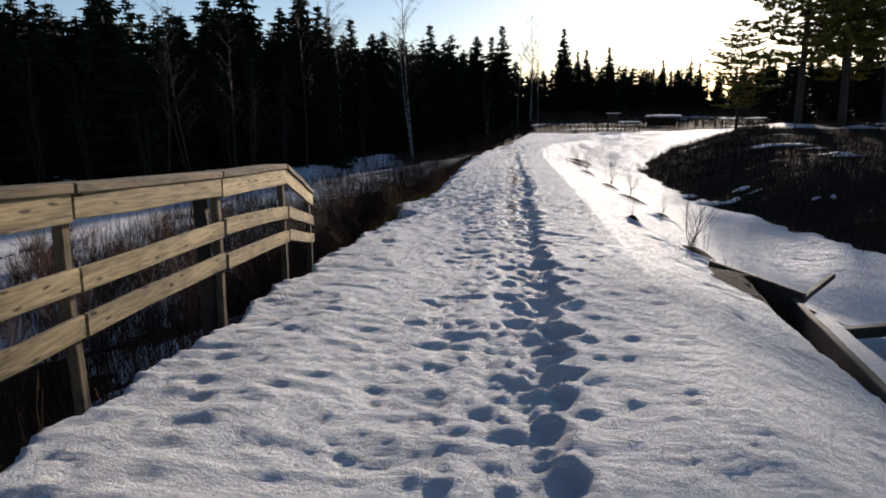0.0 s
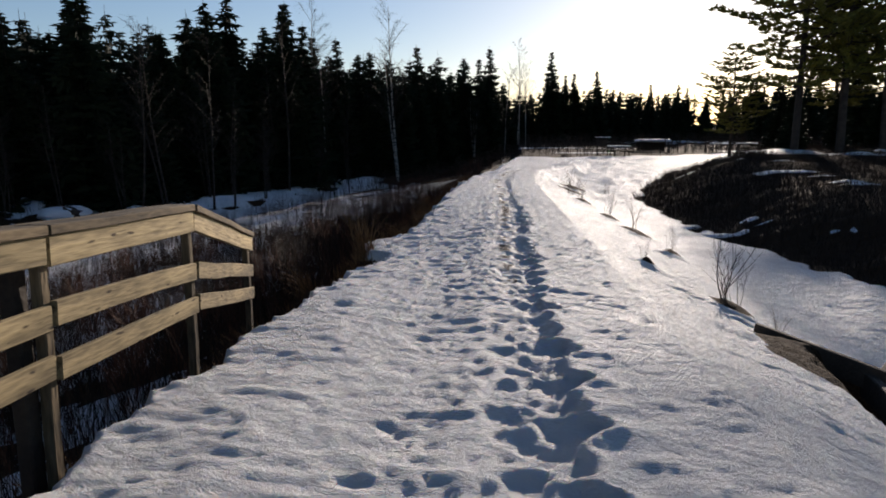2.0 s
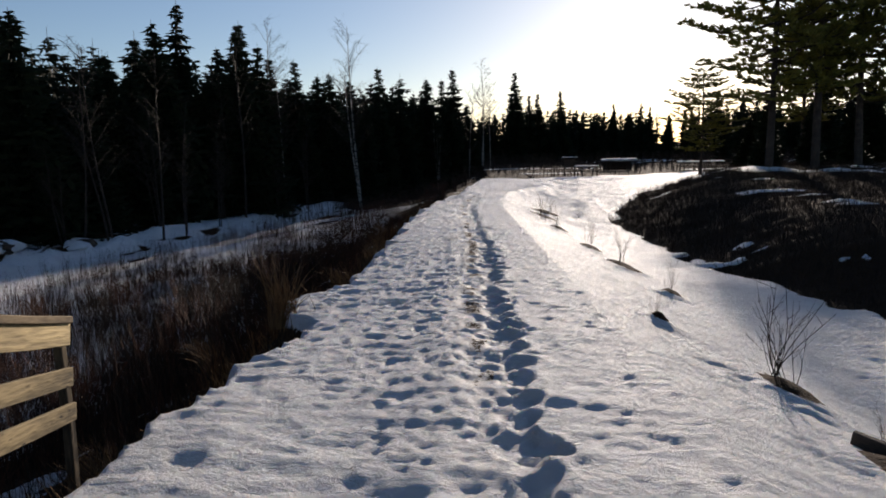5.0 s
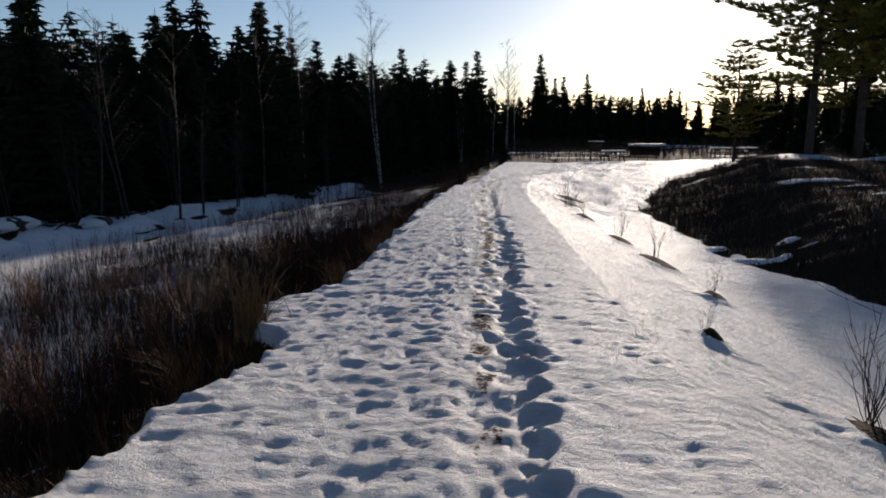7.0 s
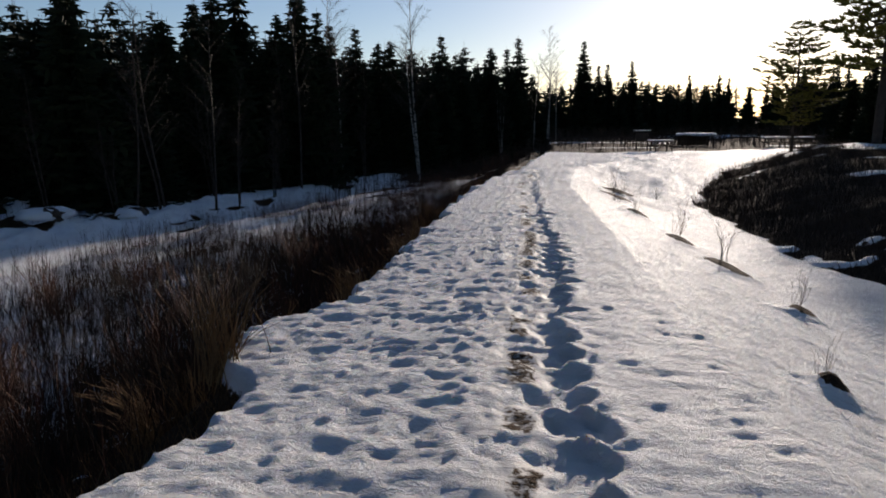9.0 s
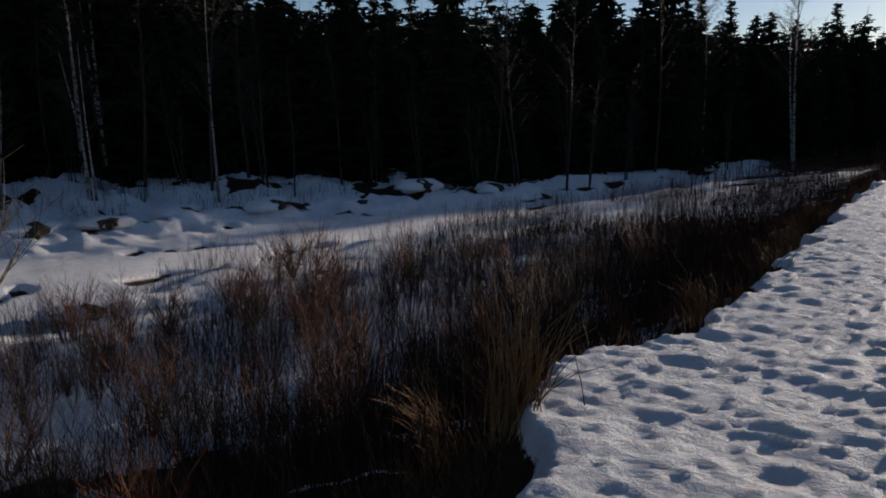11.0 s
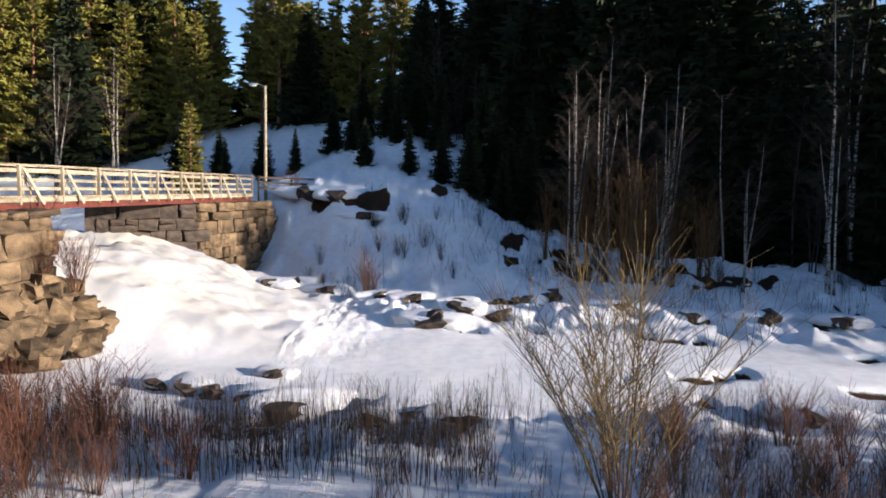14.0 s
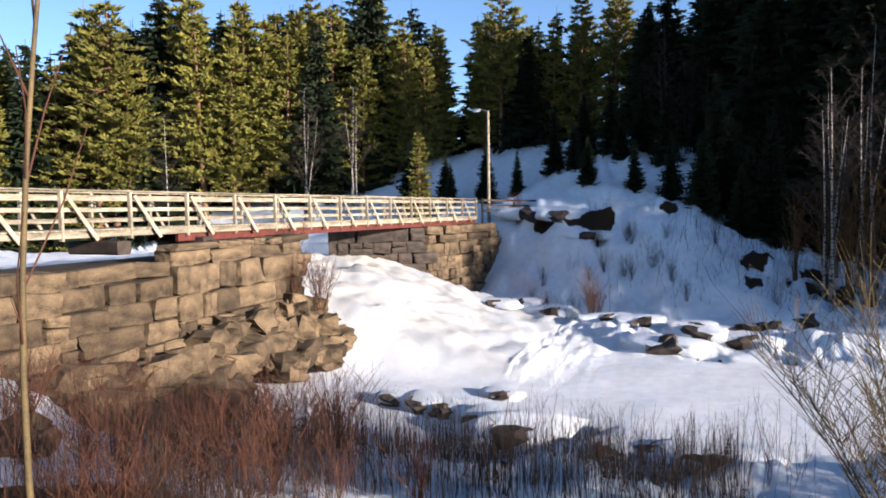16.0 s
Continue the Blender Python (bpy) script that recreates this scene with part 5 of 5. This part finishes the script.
def grass_tuft(x, y, size, lean, seed):
    """A clump of long bent straw."""
    r = np.random.default_rng(seed)
    f = thing("grass_tuft", Matrix.Translation((x, y, ground_z(x, y) - 0.03)), "clump of long bent pale straw on the bank", "grass", "straw clumps")
    tufts = [Bunch() for _ in range(3)]
    for k in range(90):
        b = tufts[k % 3]
        a = lean + (k % 3 - 1) * 0.5 + r.normal(0, 0.5)
        L, d = size * r.uniform(0.45, 1.0), r.uniform(0.15, 0.75)
        o = np.array([r.normal(0, 0.07), r.normal(0, 0.07), 0])
        us = np.linspace(0, 1, 5)
        out = np.array([math.cos(a), math.sin(a), 0])
        pts = o + out * (L * d * us ** 1.6)[:, None] + np.stack([0 * us, 0 * us, L * (us - 0.35 * d * us ** 3)], -1)
        b.tube(pts, np.linspace(0.004, 0.0015, 5), 3)
    for b in tufts:
        part("straw", b.mesh("straw"), GRASS, f)


for k, (gx, gy, gs, gl) in enumerate(((-0.72, 5.75, 0.75, 2.0), (-0.85, 4.7, 0.5, 3.0), (-1.2, 7.5, 0.6, 2.4), (-0.7, 2.4, 0.45, 3.3), (-1.3, 3.7, 0.6, 2.6), (-0.75, 8.8, 0.5, 2.8), (-1.6, 6.4, 0.7, 3.4), (-0.55, 10.5, 0.55, 2.6), (-0.7, 12.5, 0.6, 3.0),
                                    (-1.1, 0.6, 0.5, 3.0), (-1.0, -0.6, 0.45, 3.4), (-0.95, -1.6, 0.4, 3.0), (-0.9, 1.9, 0.5, 2.7), (-1.0, 14.5, 0.6, 3.1), (-1.2, 17, 0.7, 2.9), (-2.0, 5.0, 0.7, 3.5), (-2.2, 8.0, 0.7, 3.0), (-0.62, 3.4, 0.35, 3.2), (-0.85, 0.2, 0.3, 1.2), (-0.8, 1.0, 0.32, 0.8), (-0.78, -0.3, 0.28, 1.6), (-0.82, 1.6, 0.34, 1.0), (-0.72, 2.9, 0.36, 2.2), (-0.9, -1.1, 0.3, 1.4))):
    grass_tuft(gx, gy, gs, gl, 400 + k)

scatter_stems("brushwood", BRUSH, "thicket of thin bare dark stems in snow", "brush", 6500, brush_flat, (0.4, 1.5), 0.006, 51, 4, 0.4)
scatter_stems("red_brushwood", BRUSH_RED, "thicket of thin reddish shoots in snow", "brush", 6000, brush_flat, (0.3, 1.2), 0.006, 52, 4, 0.45)
scatter_stems("bank_brushwood", BRUSH, "row of thin grey stems at the foot of the bank", "brush", 2600, river_reeds, (0.4, 1.5), 0.008, 53, 3, 0.15)
scatter_stems("slope_brush", BRUSH, "thin grey-brown shrubs on the snowy far slope", "brush", 2600, far_slope, (0.3, 1.3), 0.010, 65, 4, 0.5)
scatter_stems("bank_grass", GRASS, "long dead yellow grass on the dike's bank", "grass", 12000, bank_edge, (0.05, 0.34), 0.0032, 54, 1, 0.9)
scatter_stems("bank_weeds", BRUSH_RED, "dry reddish weeds on the dike's bank", "weeds", 1800, bank_edge, (0.12, 0.5), 0.004, 55, 2, 0.6)
scatter_stems("heather", HEATH, "low dark heather on the bank beside the ditch", "heather", 62000, heath_area, (0.1, 0.38), 0.010, 56, 1, 0.8)


def abutment_brush(r, n):
    y = r.uniform(-11, -2.5, n)
    x = -4.5 - 10.5 * r.random(n)
    k = x - 0.6 * y > -12.5
    return x[k], y[k]


scatter_stems("red_scrub", BRUSH_RED, "tall thin red-brown scrub before the stone abutment", "brush", 950, abutment_brush, (0.5, 2.2), 0.007, 68, 5, 0.35)


def near_brush(r, n):
    y = r.uniform(-6, 26, n)
    x = along(y, LEFT) - 0.7 - 6.5 * r.random(n) ** 1.2
    k = fractal(x * 0.6, y * 0.6, 311, 3) > -0.2
    return x[k], y[k]


def flat_brush(r, n):
    y = r.uniform(2, 28, n)
    x = along(y, LEFT) - 1.8 - 10.5 * r.random(n) ** 1.2
    k = fractal(x * 0.45, y * 0.45, 331, 3) + 0.3 * smooth_noise(x * 1.3, y * 1.3, 335) > -0.12
    return x[k], y[k]


scatter_stems("alder_thicket", BRUSH, "dense thicket of alder shoots on the river flat, darkened for backlight", "brush", 7500, flat_brush, (0.25, 1.1), 0.0065, 66, 5, 0.5)
scatter_stems("russet_thicket", BRUSH_RED, "dense russet shoots among the dark alder thicket", "brush", 5500, flat_brush, (0.2, 0.9), 0.006, 67, 5, 0.5)
scatter_stems("bank_thicket", BRUSH, "dense dark thicket of bare twigs below the dike", "brush", 4800, near_brush, (0.2, 1.0), 0.0045, 57, 5, 0.5)
scatter_stems("red_thicket", BRUSH_RED, "red-brown tangle of bare twigs below the dike", "brush", 4200, near_brush, (0.2, 0.8), 0.005, 60, 5, 0.7)
scatter_stems("straw", GRASS, "pale bent straw among the thicket", "grass", 3200, near_brush, (0.1, 0.5), 0.003, 58, 1, 0.9)


# ---- the yard beyond the dike ----
def picnic_table(x, y, turn):
    rng = random.Random(61)
    z = ground_z(x, y)
    f = thing("picnic_table", Matrix.Translation((x, y, z)), "dark wooden picnic table with benches and snow on top", "picnic table", "picnic tables")
    c, s = math.cos(turn), math.sin(turn)

    def at(u, v, w):
        return (x + c * u - s * v, y + s * u + c * v, z + w)
    for k in range(4):
        board("top_board", at(-0.9, -0.3 + 0.2 * k, 0.74), at(0.9, -0.3 + 0.2 * k, 0.74), 0.18, 0.04, WOOD_DARK, f, rng, flat=True)
    for v in (-0.75, 0.75):
        board("bench", at(-0.9, v, 0.44), at(0.9, v, 0.44), 0.26, 0.05, WOOD_DARK, f, rng, flat=True)
    for u in (-0.6, 0.6):
        board("crossbar", at(u, -0.85, 0.38), at(u, 0.85, 0.38), 0.1, 0.05, WOOD_DARK, f, rng)
        for v in (-1, 1):
            board("leg", at(u + 0.06, v * 0.6, -0.05), at(u + 0.06, v * 0.22, 0.7), 0.1, 0.06, WOOD_DARK, f, rng)
    board("snow_layer", at(-0.85, 0, 0.80), at(0.85, 0, 0.80), 0.7, 0.08, SNOW, f, rng, flat=True)


for tx, ty, tr in ((9.6, 54.5, 0.2), (19.0, 60.0, 0.1), (21.6, 61.5, 0.4)):
    picnic_table(tx, ty, tr)


def shelter():
    rng = random.Random(62)
    x, y = 14.6, 67.0
    z = ground_z(x, y)
    f = thing("shelter", Matrix.Translation((x, y, z)), "low dark timber shelter with a snow-covered roof", "shelter")
    for u in (-1.3, 1.3):
        for v in (-0.9, 0.9):
            board("post", (x + u, y + v, z - 0.1), (x + u, y + v, z + 0.9), 0.12, 0.12, WOOD_DARK, f, rng)
    board("back_wall", (x - 1.3, y + 0.9, z + 0.45), (x + 1.3, y + 0.9, z + 0.45), 0.8, 0.06, WOOD_DARK, f, rng)
    board("roof", (x - 1.6, y, z + 0.92), (x + 1.6, y, z + 0.92), 2.2, 0.08, WOOD_DARK, f, rng, flat=True)
    me = stone_mesh(rng, 1, 1, 1, 0.03, 4, 0.4)
    me.materials.append(SNOW)
    ob = part("roof_snow", me, None, f, "thick white snow")
    ob.matrix_basis = Matrix.LocRotScale((0, 0, 1.02), None, (3.2, 2.2, 0.3))


shelter()


def notice_board():
    rng = random.Random(63)
    x, y = 8.5, 56.0
    z = ground_z(x, y)
    f = thing("notice_board", Matrix.Translation((x, y, z)), "small roofed wooden notice board by the yard", "notice board")
    for u in (-0.4, 0.4):
        board("post", (x + u, y, z - 0.1), (x + u, y, z + 1.45), 0.09, 0.09, WOOD_DARK, f, rng)
    board("panel", (x - 0.42, y - 0.06, z + 1.0), (x + 0.42, y - 0.06, z + 1.0), 0.55, 0.03, WOOD_DARK, f, rng)
    board("roof", (x - 0.6, y, z + 1.48), (x + 0.6, y, z + 1.48), 0.45, 0.05, SNOW, f, rng, flat=True, label="snowy board roof")


notice_board()


def yard_rail():
    rng = random.Random(64)
    f = thing("yard_fence", Matrix.Translation((24, 68, ground_z(24, 68))), "long low dark rail fence along the snowy yard", "fence")
    pts = [(17.0 + 2.6 * k, 67.0 + 0.25 * k) for k in range(9)]
    for x, y in pts:
        z = ground_z(x, y)
        board("post", (x, y, z - 0.1), (x, y, z + 0.85), 0.1, 0.1, WOOD_DARK, f, rng)
    for a, b in zip(pts[:-1], pts[1:]):
        board("rail", (*a, ground_z(*a) + 0.72), (*b, ground_z(*b) + 0.72), 0.1, 0.05, WOOD_DARK, f, rng)


yard_rail()


def cabin():
    rng = random.Random(65)
    x, y = 41.0, 55.0
    z = ground_z(x, y)
    f = thing("cabin", Matrix.Translation((x, y, z)), "dark red wooden cabin with snow on its roof", "house")
    bm = bmesh.new()
    bmesh.ops.create_cube(bm, size=1.0)
    bmesh.ops.scale(bm, vec=(8, 5, 2.6), verts=bm.verts)
    bmesh.ops.translate(bm, vec=(0, 0, 1.25), verts=bm.verts)
    part("wall", bm, RED_WALL, f)
    for sgn in (-1, 1):
        bm = bmesh.new()
        bmesh.ops.create_cube(bm, size=1.0)
        bmesh.ops.scale(bm, vec=(8.8, 3.3, 0.14), verts=bm.verts)
        bmesh.ops.rotate(bm, cent=(0, 0, 0), matrix=Matrix.Rotation(radians(-26 * sgn), 3, "X"), verts=bm.verts)
        bmesh.ops.translate(bm, vec=(0, sgn * 1.4, 3.2), verts=bm.verts)
        part("roof", bm, SNOW, f, "snowy roof slope")
    for u in (-2.4, 0.2, 2.6):
        board("window", (x + u, y - 2.53, z + 1.5), (x + u + 0.9, y - 2.53, z + 1.5), 0.9, 0.05, WATER, f, rng, label="dark window pane")


cabin()


def bog_area(r, n):
    y = r.uniform(53, 100, n)
    x = -16 + r.uniform(0, 62, n)
    k = y - 0.25 * x > 52
    x, y = x[k], y[k]
    return x, y


scatter_stems("bog_brush", TWIG, "low dark brush on the flat before the far forest", "brush", 5000, bog_area, (0.4, 1.8), 0.02, 59, 3, 0.3)
